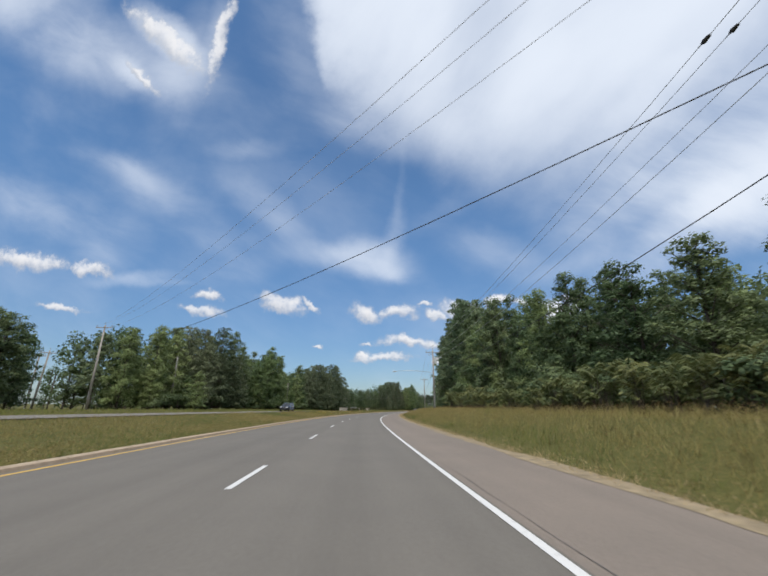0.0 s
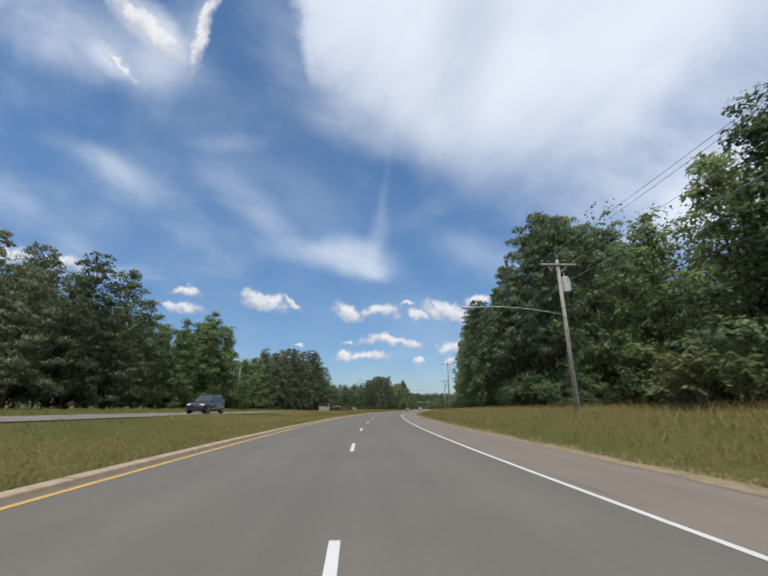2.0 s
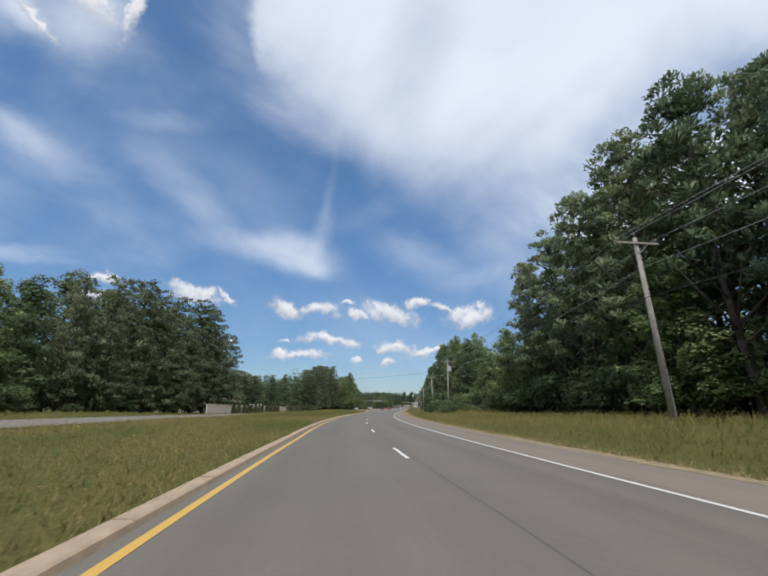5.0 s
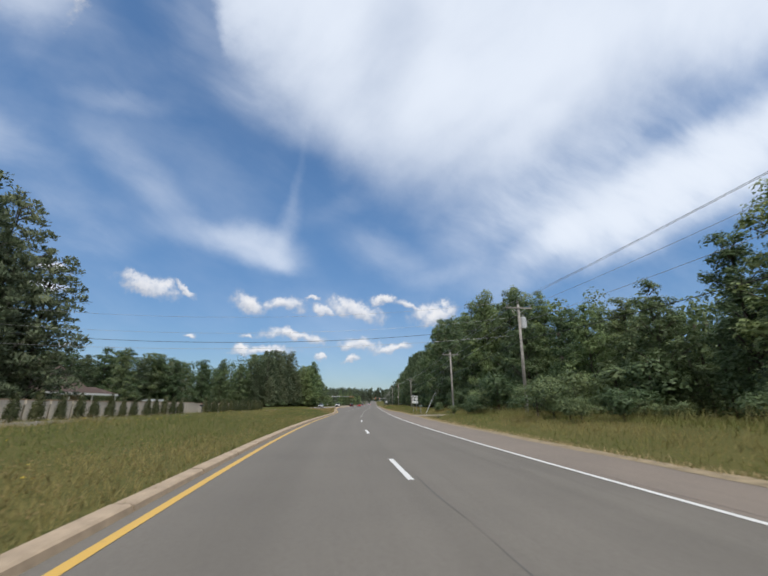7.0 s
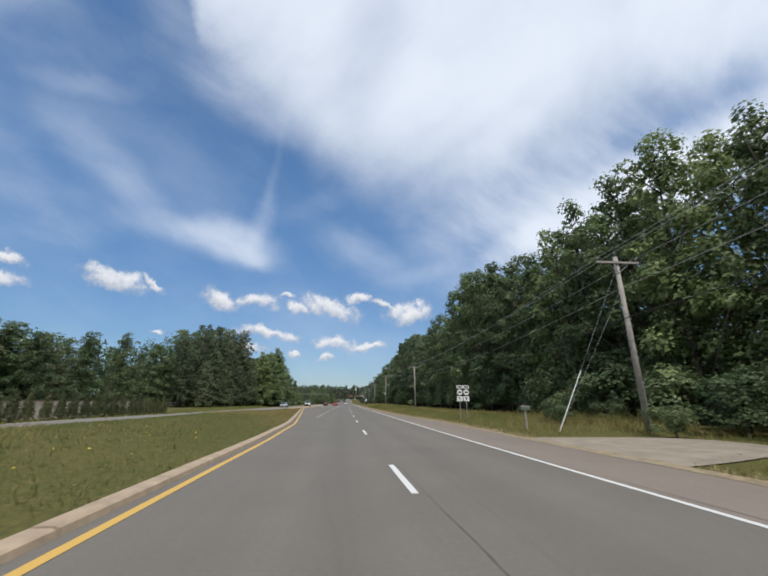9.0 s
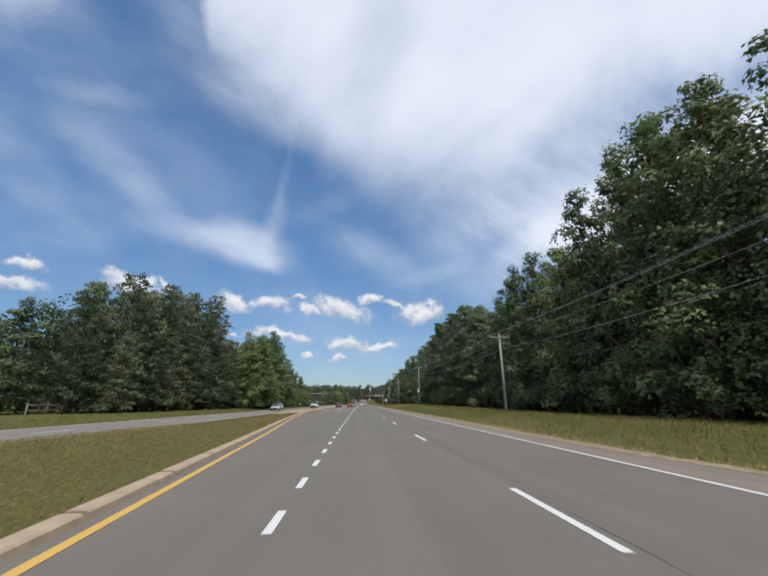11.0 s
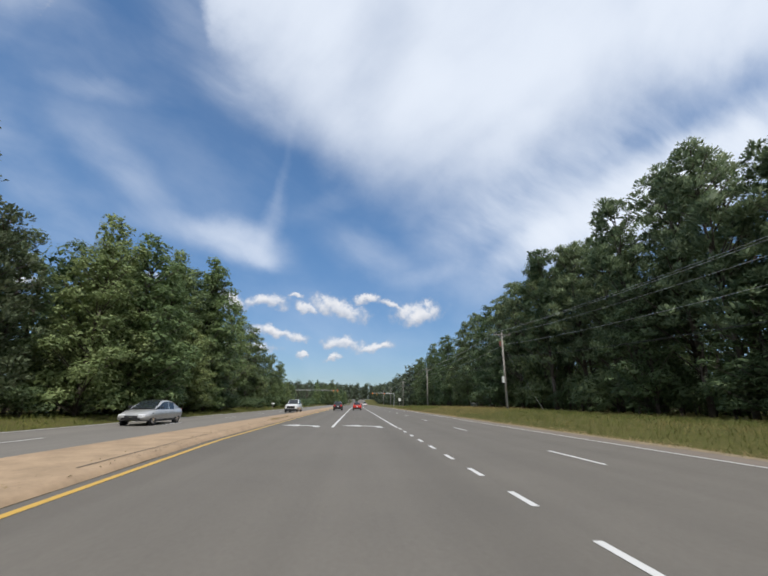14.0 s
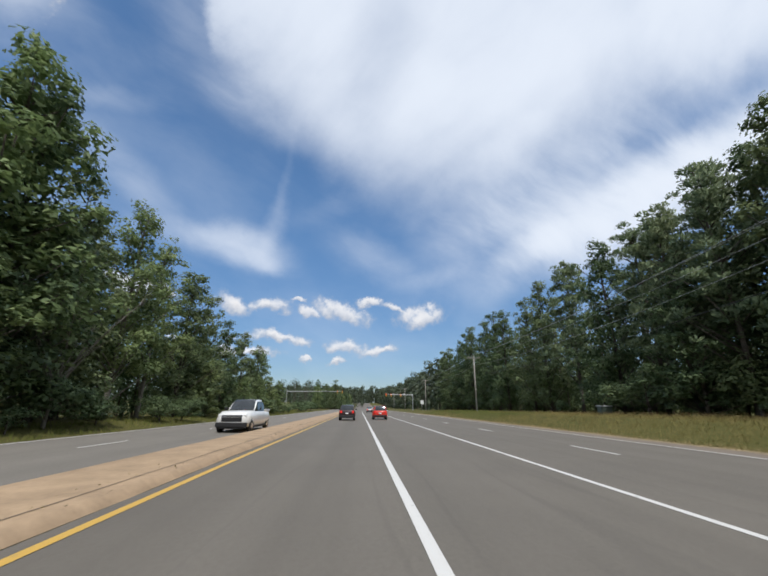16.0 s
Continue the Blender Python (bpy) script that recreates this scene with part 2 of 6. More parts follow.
def asphalt(name, base, warm, wheel):
    """Aggregate, patches, wheel streaks and fine cracks; streaks and cracks follow the road."""
    k = Mat(name, 0.85, 0, 0.3)
    fine = k.noise(90.0, 3.0, 0.7)
    coarse = k.noise(14.0, 4.0, 0.65)
    patch = k.noise(0.35, 5.0, 0.6)
    c = k.ramp(fine, [(0.3, tuple(v * 0.72 for v in base)), (0.72, tuple(v * 1.3 for v in base))])
    c = k.mix(k.ramp(patch, [(0.35, (0, 0, 0)), (0.7, (1, 1, 1))]), c, warm, "MIX")
    c = k.mix(0.3, c, k.ramp(coarse, [(0.3, tuple(v * 0.7 for v in base)), (0.7, tuple(v * 1.35 for v in base))]))
    k.co = k.n("ShaderNodeUVMap").outputs[0]
    tyre = k.noise(1.0, 4.0, 0.5, (0.9, 0.012, 1.0))
    crack = k.noise(1.0, 2.5, 0.55, (0.4, 0.025, 1.0))
    where = k.noise(0.05, 3.0, 0.6)

    def scaled(col, f):
        x = k.n("ShaderNodeMath")
        x.operation = "MULTIPLY"
        k.l(col, x.inputs[0])
        if hasattr(f, "is_linked"):
            k.l(f, x.inputs[1])
        else:
            x.inputs[1].default_value = f
        return x.outputs[0]

    c = k.mix(scaled(k.ramp(tyre, [(0.4, (0, 0, 0)), (0.66, (1, 1, 1))]), wheel), c, tuple(v * 0.6 for v in base))
    line = k.ramp(crack, [(0.488, (0, 0, 0)), (0.497, (1, 1, 1)), (0.503, (1, 1, 1)), (0.512, (0, 0, 0))])
    c = k.mix(scaled(line, k.ramp(where, [(0.5, (0, 0, 0)), (0.66, (0.12, 0.12, 0.12))])), c, (0.045, 0.042, 0.04))
    k.colour(c)
    return k.bump(fine, 0.35, 0.01).m


def plain(name, col, rough=0.6, metal=0.0, wear=0.25, scale=6.0, spec=0.4):
    k = Mat(name, rough, metal, spec)
    a = k.noise(scale, 5.0, 0.6)
    b = k.noise(scale * 9, 3.0, 0.6)
    c = k.ramp(a, [(0.3, tuple(v * (1 - wear) for v in col)), (0.7, tuple(min(1, v * (1 + wear * 0.6)) for v in col))])
    c = k.mix(0.25, c, k.ramp(b, [(0.3, tuple(v * 0.6 for v in col)), (0.7, tuple(min(1, v * 1.25) for v in col))]))
    return k.colour(c).bump(b, 0.15, 0.005).m


def foliage(name, dark, mid, lit, through_light=0.32):
    k = Mat(name, 0.55, 0, 0.25)
    g = k.n("ShaderNodeNewGeometry")
    o = k.n("ShaderNodeObjectInfo")
    c = k.ramp(g.outputs["Random Per Island"], [(0.0, dark), (0.55, mid), (1.0, lit)])
    hue = k.n("ShaderNodeHueSaturation")
    k.l(c, hue.inputs["Color"])
    v = k.n("ShaderNodeMapRange")
    k.l(o.outputs["Random"], v.inputs[0])
    v.inputs[3].default_value, v.inputs[4].default_value = 0.78, 1.22
    k.l(v.outputs[0], hue.inputs["Value"])
    h = k.n("ShaderNodeMapRange")
    k.l(o.outputs["Random"], h.inputs[0])
    h.inputs[3].default_value, h.inputs[4].default_value = 0.52, 0.475
    k.l(h.outputs[0], hue.inputs["Hue"])
    k.colour(hue.outputs[0])
    tr = k.n("ShaderNodeBsdfTranslucent")
    k.l(hue.outputs[0], tr.inputs[0])
    mx = k.n("ShaderNodeMixShader")
    mx.inputs[0].default_value = through_light
    k.l(k.b.outputs[0], mx.inputs[1]), k.l(tr.outputs[0], mx.inputs[2])
    k.l(mx.outputs[0], k.t.nodes["Material Output"].inputs[0])
    return k.m


def ground_material():
    k = Mat("meadow_soil", 0.95, 0, 0.1)
    a = k.noise(0.12, 5.0, 0.6)
    b = k.noise(1.3, 5.0, 0.65)
    c = k.noise(7.0, 6.0, 0.75)
    col = k.ramp(a, [(0.35, (0.06, 0.07, 0.02)), (0.65, (0.112, 0.1, 0.034))])
    col = k.mix(k.ramp(b, [(0.4, (0, 0, 0)), (0.7, (0.75, 0.75, 0.75))]), col, (0.112, 0.098, 0.038))
    col = k.mix(0.6, col, k.ramp(c, [(0.36, (0.036, 0.042, 0.012)), (0.64, (0.135, 0.12, 0.042))]))
    return k.colour(col).bump(c, 0.6, 0.05).m


def line_paint(name, col, worn):
    k = Mat(name, 0.6, 0, 0.3)
    a = k.noise(5.0, 6.0, 0.7)
    b = k.noise(60.0, 3.0, 0.7)
    c = k.ramp(a, [(0.24, worn), (0.4, col)])
    c = k.mix(k.ramp(b, [(0.58, (0, 0, 0)), (0.75, (0.6, 0.6, 0.6))]), c, worn)
    return k.colour(c).bump(b, 0.2, 0.004).m


def car_paint(name, col, metal=0.0):
    k = Mat(name, 0.32, metal, 0.5)
    k.b.inputs["Coat Weight"].default_value = 0.7
    k.b.inputs["Coat Roughness"].default_value = 0.06
    d = k.noise(2.5, 4.0, 0.6)
    return k.colour(k.ramp(d, [(0.3, tuple(v * 0.88 for v in col)), (0.7, tuple(min(1, v * 1.06) for v in col))])).m


def glass_dark(name):
    k = Mat(name, 0.05, 0, 0.6)
    return k.colour(k.ramp(k.noise(1.2, 2.0), [(0.3, (0.012, 0.016, 0.02)), (0.7, (0.03, 0.036, 0.042))])).m


def glowing(name, col, strength):
    k = Mat(name, 0.3)
    k.colour(col)
    k.b.inputs["Emission Color"].default_value = (*col, 1)
    k.b.inputs["Emission Strength"].default_value = strength
    return k.m


ASPHALT = asphalt("asphalt", (0.132, 0.12, 0.104), (0.155, 0.14, 0.12), 0.3)
SHOULDER = asphalt("shoulder_asphalt", (0.178, 0.149, 0.125), (0.215, 0.176, 0.145), 0.25)
OLD_ASPHALT = asphalt("weathered_asphalt", (0.168, 0.154, 0.136), (0.193, 0.177, 0.156), 0.3)
CONCRETE = plain("concrete", (0.35, 0.25, 0.16), 0.9, 0, 0.3, 1.2)
KERB_FACE = plain("kerb_concrete", (0.35, 0.27, 0.19), 0.9, 0, 0.35, 2.0)
GRAVEL = plain("gravel", (0.25, 0.212, 0.165), 0.95, 0, 0.3, 1.2)
DIRT_DARK = plain("joint_dirt", (0.15, 0.12, 0.09), 0.95, 0, 0.4, 4.0)
TAR = plain("tar_seam", (0.095, 0.09, 0.083), 0.8, 0, 0.35, 3.0)
DIRT = plain("bare_dirt", (0.255, 0.2, 0.125), 0.95, 0, 0.45, 2.5)
WHITE_PAINT = line_paint("white_road_paint", (0.57, 0.565, 0.55), (0.27, 0.265, 0.25))
YELLOW_PAINT = line_paint("yellow_road_paint", (0.52, 0.325, 0.075), (0.28, 0.21, 0.1))
SOIL = ground_material()
LEAF = foliage("broad_leaf", (0.076, 0.114, 0.054), (0.116, 0.163, 0.072), (0.174, 0.226, 0.1), 0.34)
LEAF_LIGHT = foliage("young_leaf", (0.124, 0.175, 0.071), (0.18, 0.245, 0.095), (0.257, 0.318, 0.134), 0.36)
NEEDLE = foliage("pine_needle", (0.096, 0.14, 0.078), (0.145, 0.198, 0.101), (0.211, 0.263, 0.139), 0.34)
PLUME = foliage("long_pine_needle", (0.08, 0.106, 0.057), (0.122, 0.151, 0.082), (0.176, 0.209, 0.116), 0.34)
# distant trees: haze put into the leaf colour, darker and bluer
HAZED_LEAF = foliage("hazed_leaf", (0.05, 0.072, 0.045), (0.075, 0.1, 0.06), (0.1, 0.13, 0.075), 0.3)
HEDGE_LEAF = foliage("hedge_needle", (0.05, 0.062, 0.025), (0.085, 0.1, 0.038), (0.13, 0.135, 0.055), 0.25)
SUMAC_LEAF = foliage("sumac_leaf", (0.096, 0.115, 0.043), (0.141, 0.159, 0.057), (0.191, 0.198, 0.077), 0.36)
GRASS_DRY = foliage("dry_grass", (0.146, 0.13, 0.039), (0.201, 0.178, 0.055), (0.267, 0.24, 0.088), 0.4)
STRAW = foliage("bleached_straw", (0.26, 0.205, 0.1), (0.36, 0.285, 0.145), (0.46, 0.375, 0.2), 0.35)
SEED = foliage("seed_head", (0.178, 0.142, 0.053), (0.24, 0.191, 0.076), (0.319, 0.258, 0.11), 0.4)
GRASS_GREEN = foliage("green_grass", (0.088, 0.112, 0.024), (0.126, 0.144, 0.031), (0.186, 0.185, 0.048), 0.4)
FLOWER = plain("yellow_petal", (0.75, 0.55, 0.04), 0.6)
BARK = plain("bark", (0.095, 0.08, 0.066), 0.95, 0, 0.5, 5.0)
PALE_BARK = plain("grey_bark", (0.19, 0.175, 0.15), 0.95, 0, 0.4, 4.0)
RUST = plain("red_brown_enamel", (0.17, 0.07, 0.05), 0.6, 0, 0.3)
POLE_WOOD = plain("weathered_pole_wood", (0.31, 0.285, 0.255), 0.9, 0, 0.4, 3.0)
METAL = plain("galvanised_steel", (0.42, 0.43, 0.44), 0.5, 0.7, 0.2)
GREY_PAINT = plain("grey_enamel", (0.45, 0.46, 0.46), 0.45, 0, 0.15)
WIRE = plain("wire_black", (0.03, 0.03, 0.032), 0.6)
ALU_WIRE = plain("aluminium_wire", (0.42, 0.42, 0.43), 0.4, 0.6)
PORCELAIN = plain("insulator_porcelain", (0.3, 0.28, 0.26), 0.3)
WHITE_COVER = plain("white_plastic", (0.75, 0.75, 0.72), 0.5, 0, 0.12)
SIGN_WHITE = plain("sign_white", (0.72, 0.73, 0.72), 0.5, 0, 0.08)
SIGN_BLACK = plain("sign_black", (0.02, 0.02, 0.022), 0.5, 0, 0.1)
RED_PAINT = car_paint("red_car_paint", (0.60, 0.028, 0.014))
DARK_PAINT = car_paint("dark_car_paint", (0.03, 0.012, 0.014), 0.2)
NAVY_PAINT = car_paint("navy_car_paint", (0.012, 0.014, 0.02), 0.1)
SILVER_PAINT = car_paint("silver_car_paint", (0.42, 0.42, 0.415), 0.35)
WHITE_CAR = car_paint("white_car_paint", (0.72, 0.72, 0.71))
GLASS = glass_dark("tinted_glass")
RUBBER = plain("tyre_rubber", (0.018, 0.018, 0.019), 0.85)
TRIM_BLACK = plain("black_plastic", (0.022, 0.022, 0.024), 0.6)
CHROME = plain("chrome", (0.7, 0.7, 0.72), 0.15, 1.0, 0.05)
TAIL_RED = glowing("tail_lamp_red", (0.55, 0.02, 0.015), 0.5)
HEAD_LAMP = plain("headlamp_lens", (0.75, 0.76, 0.78), 0.08, 0, 0.05, 6.0, 0.8)
PLATE = plain("plate_white", (0.7, 0.7, 0.72), 0.5)
SIDING = plain("pale_siding", (0.6, 0.53, 0.44), 0.8, 0, 0.12)
ROOF_TILE = plain("brown_shingle", (0.17, 0.12, 0.1), 0.9, 0, 0.3)
SIGNAL_YELLOW = plain("signal_yellow", (0.6, 0.36, 0.05), 0.5)
SIGNAL_RED = glowing("signal_lens_red", (0.8, 0.05, 0.02), 1.2)
CABINET_GREEN = plain("cabinet_green", (0.09, 0.12, 0.1), 0.6)


# ---- the road's line: x of the lane divider over y, a natural cubic ----
KNOT_Y = [-60, -20, 20, 60, 100, 140, 180, 220, 260, 300, 340, 400, 1000]
KNOT_X = [-0.48, -1.44, -2.18, -1.5, 2.05, 8.17, 18.17, 30.98, 44.37, 57.87, 71.57, 92.11, 297.54]


def cubic():
    n = len(KNOT_Y)
    h = np.diff(KNOT_Y)
    A, c = np.eye(n), np.zeros(n)
    for i in range(1, n - 1):
        A[i, i - 1:i + 2] = h[i - 1], 2 * (h[i - 1] + h[i]), h[i]
        c[i] = 6 * ((KNOT_X[i + 1] - KNOT_X[i]) / h[i] - (KNOT_X[i] - KNOT_X[i - 1]) / h[i - 1])
    return np.linalg.solve(A, c)


CURVE = cubic()


def ref_x(u):
    """x of the lane divider where y is u (straight on beyond both ends)."""
    u = np.asarray(u, float)
    k, xs, w = np.array(KNOT_Y, float), np.array(KNOT_X), np.clip(u, KNOT_Y[0], KNOT_Y[-1])
    i = np.clip(np.searchsorted(k, w) - 1, 0, len(k) - 2)
    h = k[i + 1] - k[i]
    a, b = (k[i + 1] - w) / h, (w - k[i]) / h
    x = a * xs[i] + b * xs[i + 1] + ((a ** 3 - a) * CURVE[i] + (b ** 3 - b) * CURVE[i + 1]) * h * h / 6
    return x + np.where(u > k[-1], (u - k[-1]) * 0.3424, np.where(u < k[0], (u - k[0]) * -0.024, 0))


def slope(u):
    return ref_x(np.asarray(u, float) + 0.5) - ref_x(np.asarray(u, float) - 0.5)


def spot(u, d):
    """x, y of the place d metres to the right of the lane divider at u (arrays too)."""
    u, d = np.asarray(u, float), np.asarray(d, float)
    s = slope(u)
    q = np.sqrt(1 + s * s)
    near = np.clip(d, -150, 150)
    return ref_x(u) + near / q + (d - near) * 0.978, u - near * s / q - (d - near) * 0.208


def heading(u):
    """Degrees by which the road points away from +y, as a turn about z."""
    return -math.degrees(math.atan(float(slope(u))))


def lerp(u, us, vs):
    return np.interp(u, us, vs)


def yellow_d(u):
    return lerp(u, [-60, 20, 60, 100, 112, 125, 150, 165, 200, 212, 240, 256, 272, 290, 320], [-6.0, -5.8, -5.2, -4.6, -4.3, -4.02, -4.0, -4.1, -4.1, -4.5, -7.2, -8.9, -10.4, -11.8, -12.2])


def verge_d(u):
    return lerp(u, [-60, 20, 60, 100, 170, 215, 235, 300], [6.9, 7.2, 7.4, 6.8, 6.8, 6.9, 5.6, 5.4])


def far_near_d(u):
    """Inner edge of the other carriageway."""
    return lerp(u, [-60, 0, 82, 140, 200, 245, 280], [-18.5, -17, -14.3, -16.5, -16.2, -15.0, -14.8])


def far_z(u):
    """Height of the other carriageway over this one."""
    return lerp(u, [-60, 0, 82, 140, 190], [0.85, 0.85, 0.74, 0.4, 0.0])


def bank(u):
    return lerp(u, [-60, 0, 66, 122, 178, 201, 262, 324, 378, 440], [1.0, 1.2, 1.35, 1.0, 0.6, 0.35, 0.42, 0.9, 0.8, 0.5])


def smooth(a, b, v):
    t = np.clip((v - a) / (b - a), 0, 1)
    return t * t * (3 - 2 * t)


def ground_z(u, d):
    u, d = np.asarray(u, float), np.asarray(d, float)
    g = verge_d(u)
    right = bank(u) * smooth(g + 0.4, g + 6.0, d)
    drive = smooth(189, 192, u) * smooth(203, 200.5, u)
    right = right * (1 - 0.75 * drive * smooth(24, 14, d))
    inner, far = yellow_d(u) - 1.0, far_near_d(u)
    mid = np.clip((inner - d) / np.maximum(inner - far, 0.5), 0, 1)
    hump = lerp(u, [90, 145, 165, 222, 245, 268], [-0.12, 0.1, 0.56, 0.56, 0.2, 0.0]) * np.sin(np.pi * mid ** 1.3) + far_z(u) * np.minimum(mid / 0.955, 1.0) ** 1.7 - 0.03 * smooth(0.9, 0.96, mid)
    left = lerp(u, [0, 150, 168, 238, 255], [0.35, 0.35, -0.05, -0.05, 0.35]) * smooth(far - 8.0, far - 12, d)
    far_rise = 7.0 * smooth(620, 900, u)
    z = right + hump + left + far_rise + 0.6 * smooth(60, 160, np.abs(d))
    z = np.where((d < g) & (d > yellow_d(u) - 0.6), far_rise - 0.03, z - 0.015)
    inside = (d < far + 0.3) & (d > far - 7.6)
    return np.where(inside, far_rise + far_z(u) - 0.04, z)


def fast_mesh(name, V, F, mats, smooth_faces=False, index=None):
    """A mesh from arrays: vertices n x 3 and faces of one size m x k."""
    me = bpy.data.meshes.new(name)
    V, F = np.asarray(V, np.float32), np.asarray(F, np.int32)
    me.vertices.add(len(V)), me.loops.add(F.size), me.polygons.add(len(F))
    me.vertices.foreach_set("co", V.ravel())
    me.loops.foreach_set("vertex_index", F.ravel())
    me.polygons.foreach_set("loop_start", np.arange(0, F.size, F.shape[1], dtype=np.int32))
    if index is not None:
        me.polygons.foreach_set("material_index", np.asarray(index, np.int32))
    if smooth_faces:
        me.polygons.foreach_set("use_smooth", np.ones(len(F), bool))
    for mt in mats if isinstance(mats, (list, tuple)) else [mats]:
        me.materials.append(mt)
    me.update(calc_edges=True)
    return me


def grid_mesh(name, us, ds, zf, material):
    """A sheet over stations us; ds(u) gives the offsets across, zf(u, d) the height."""
    rows = [np.asarray(ds(u), float) for u in us]
    n = len(rows[0])
    U, D = np.repeat(np.asarray(us, float), n), np.concatenate(rows)
    x, y = spot(U, D)
    V = np.stack([x, y, zf(U, D)], 1)
    i = (np.arange(len(us) - 1)[:, None] * n + np.arange(n - 1)[None, :]).ravel()
    F = np.stack([i, i + 1, i + n + 1, i + n], 1)
    me = fast_mesh(name, V, F, material, True)
    uv = me.uv_layers.new(name="UVMap")
    uv.data.foreach_set("uv", np.stack([D, U], 1)[F.ravel()].astype(np.float32).ravel())
    return me


def part(name, bm, material, parent=None, label="", smooth_faces=False):
    """Links a bmesh as one mesh object under a thing or a part."""
    me = bpy.data.meshes.new(name)
    bmesh.ops.recalc_face_normals(bm, faces=bm.faces[:])
    bm.to_mesh(me)
    bm.free()
    for mt in material if isinstance(material, (list, tuple)) else [material]:
        me.materials.append(mt)
    if smooth_faces:
        me.polygons.foreach_set("use_smooth", np.ones(len(me.polygons), bool))
    ob = new(name, me)
    ob.parent = parent
    return tagged(ob, label) if label else ob


def child(name, me, parent, m=None, label=""):
    ob = new(name, me)
    ob.parent = parent
    if m is not None:
        ob.matrix_basis = m
    return tagged(ob, label) if label else ob


def box(bm, x0, x1, y0, y1, z0, z1, bevel=0.0):
    r = bmesh.ops.create_cube(bm, size=1.0, matrix=Matrix.LocRotScale(((x0 + x1) / 2, (y0 + y1) / 2, (z0 + z1) / 2), None, (x1 - x0, y1 - y0, z1 - z0)))
    if bevel:
        es = list({e for v in r["verts"] for e in v.link_edges})
        bmesh.ops.bevel(bm, geom=es, offset=bevel, segments=2, profile=0.5, affect="EDGES")
    return bm


def tube(bm, a, b, r0, r1, n=10):
    a, b = Vector(a), Vector(b)
    q = (b - a).to_track_quat("Z", "Y").to_matrix().to_4x4()
    bmesh.ops.create_cone(bm, cap_ends=True, segments=n, radius1=r0, radius2=r1, depth=(b - a).length, matrix=Matrix.Translation((a + b) / 2) @ q)
    return bm


def empty(name, m, label, category, group="", kind=""):
    ob = new(name)
    ob.empty_display_size = 0.3
    ob.matrix_basis = m
    return tagged(ob, label, category, group, kind)


def at(u, d, z=None, turn=0.0):
    x, y = spot(u, d)
    return pose(float(x), float(y), float(ground_z(u, d)) if z is None else z, 0, 0, heading(u) + turn)


# ---- ground, carriageways, kerb ----
def stretch(a, b, step):
    return np.linspace(a, b, max(2, int(round((b - a) / step)) + 1))


US = np.concatenate([[-900, -400, -150, -60], stretch(-30, 440, 3.0), stretch(450, 900, 15), [1100, 1600, 2600, 4300]])


def ground_offsets(u):
    g, yl, fn = float(verge_d(u)), float(yellow_d(u)), float(far_near_d(u))
    right = g + np.array([0.0, 0.35, 1.0, 2.0, 3.2, 4.6, 6.2, 8.5, 11, 15, 22, 40, 75, 150, 400, 1200, 4300])
    mid = yl - 0.55
    left = mid + (fn - mid) * np.array([1, 0.958, 0.85, 0.68, 0.5, 0.32, 0.15, 0.0])
    off = fn - 7.4 - np.array([4300, 1200, 400, 150, 75, 40, 24, 14, 9, 6, 3.5, 1.6, 0.4, 0.0])
    return np.concatenate([off, left, [yl * 0.5], right])


ground = tagged(new("ground", grid_mesh("ground", US, ground_offsets, ground_z, SOIL)), "grassy verge and meadow soil, dry and green patches", "ground", kind="structure")
RU = np.concatenate([stretch(-60, 470, 2.0), stretch(480, 900, 20)])


def level(z, lifted=False):
    return lambda u, d: np.full(len(u), z) + 7.0 * smooth(620, 900, u) + (far_z(u) if lifted else 0.0)


road = tagged(new("road", grid_mesh("road", RU, lambda u: np.linspace(yellow_d(u) - 0.3, 4.12, 9), level(0.0), ASPHALT)), "grey asphalt carriageway with worn wheel tracks", "road", kind="structure")
tagged(new("shoulder", grid_mesh("shoulder", RU, lambda u: np.linspace(4.12, verge_d(u) + 0.05 + 0.12 * noise.noise(Vector((u * 0.4, 3.3, 0))), 4), level(-0.004), SHOULDER)),
       "brownish asphalt shoulder beside the grass verge", "road shoulder", kind="structure")
tagged(new("road_opposite", grid_mesh("road_opposite", RU, lambda u: np.linspace(far_near_d(u) - 7.5, far_near_d(u) + (0.2 if u < 262 else 0.0), 7), level(0.004, True), OLD_ASPHALT)),
       "pale weathered asphalt carriageway for oncoming traffic", "road", kind="structure")


def paint_strip(name, u0, u1, df, width, material, label, z=0.006):
    us = stretch(u0, u1, 2.0)
    me = grid_mesh(name, us, lambda u: [df(u) - width / 2, df(u) + width / 2], level(z, z > 0.01), material)
    return tagged(new(name, me), label, "road marking", kind="structure")


paint_strip("edge_line_yellow", -40, 445, yellow_d, 0.15, YELLOW_PAINT, "solid yellow painted edge line beside the kerb")
paint_strip("edge_line_white", -40, 620, lambda u: 4.0, 0.13, WHITE_PAINT, "solid white painted edge line beside the shoulder")
paint_strip("edge_line_opposite", 60, 600, lambda u: far_near_d(u) - 7.2, 0.12, WHITE_PAINT, "thin white edge line of the other carriageway", 0.012)
paint_strip("edge_line_median", 262, 445, lambda u: far_near_d(u) - 0.18, 0.13, YELLOW_PAINT, "yellow edge line beside the concrete median", 0.012)
paint_strip("turn_lane_line", 298.3, 432, lambda u: -7.9, 0.16, WHITE_PAINT, "solid white line between two turning lanes")
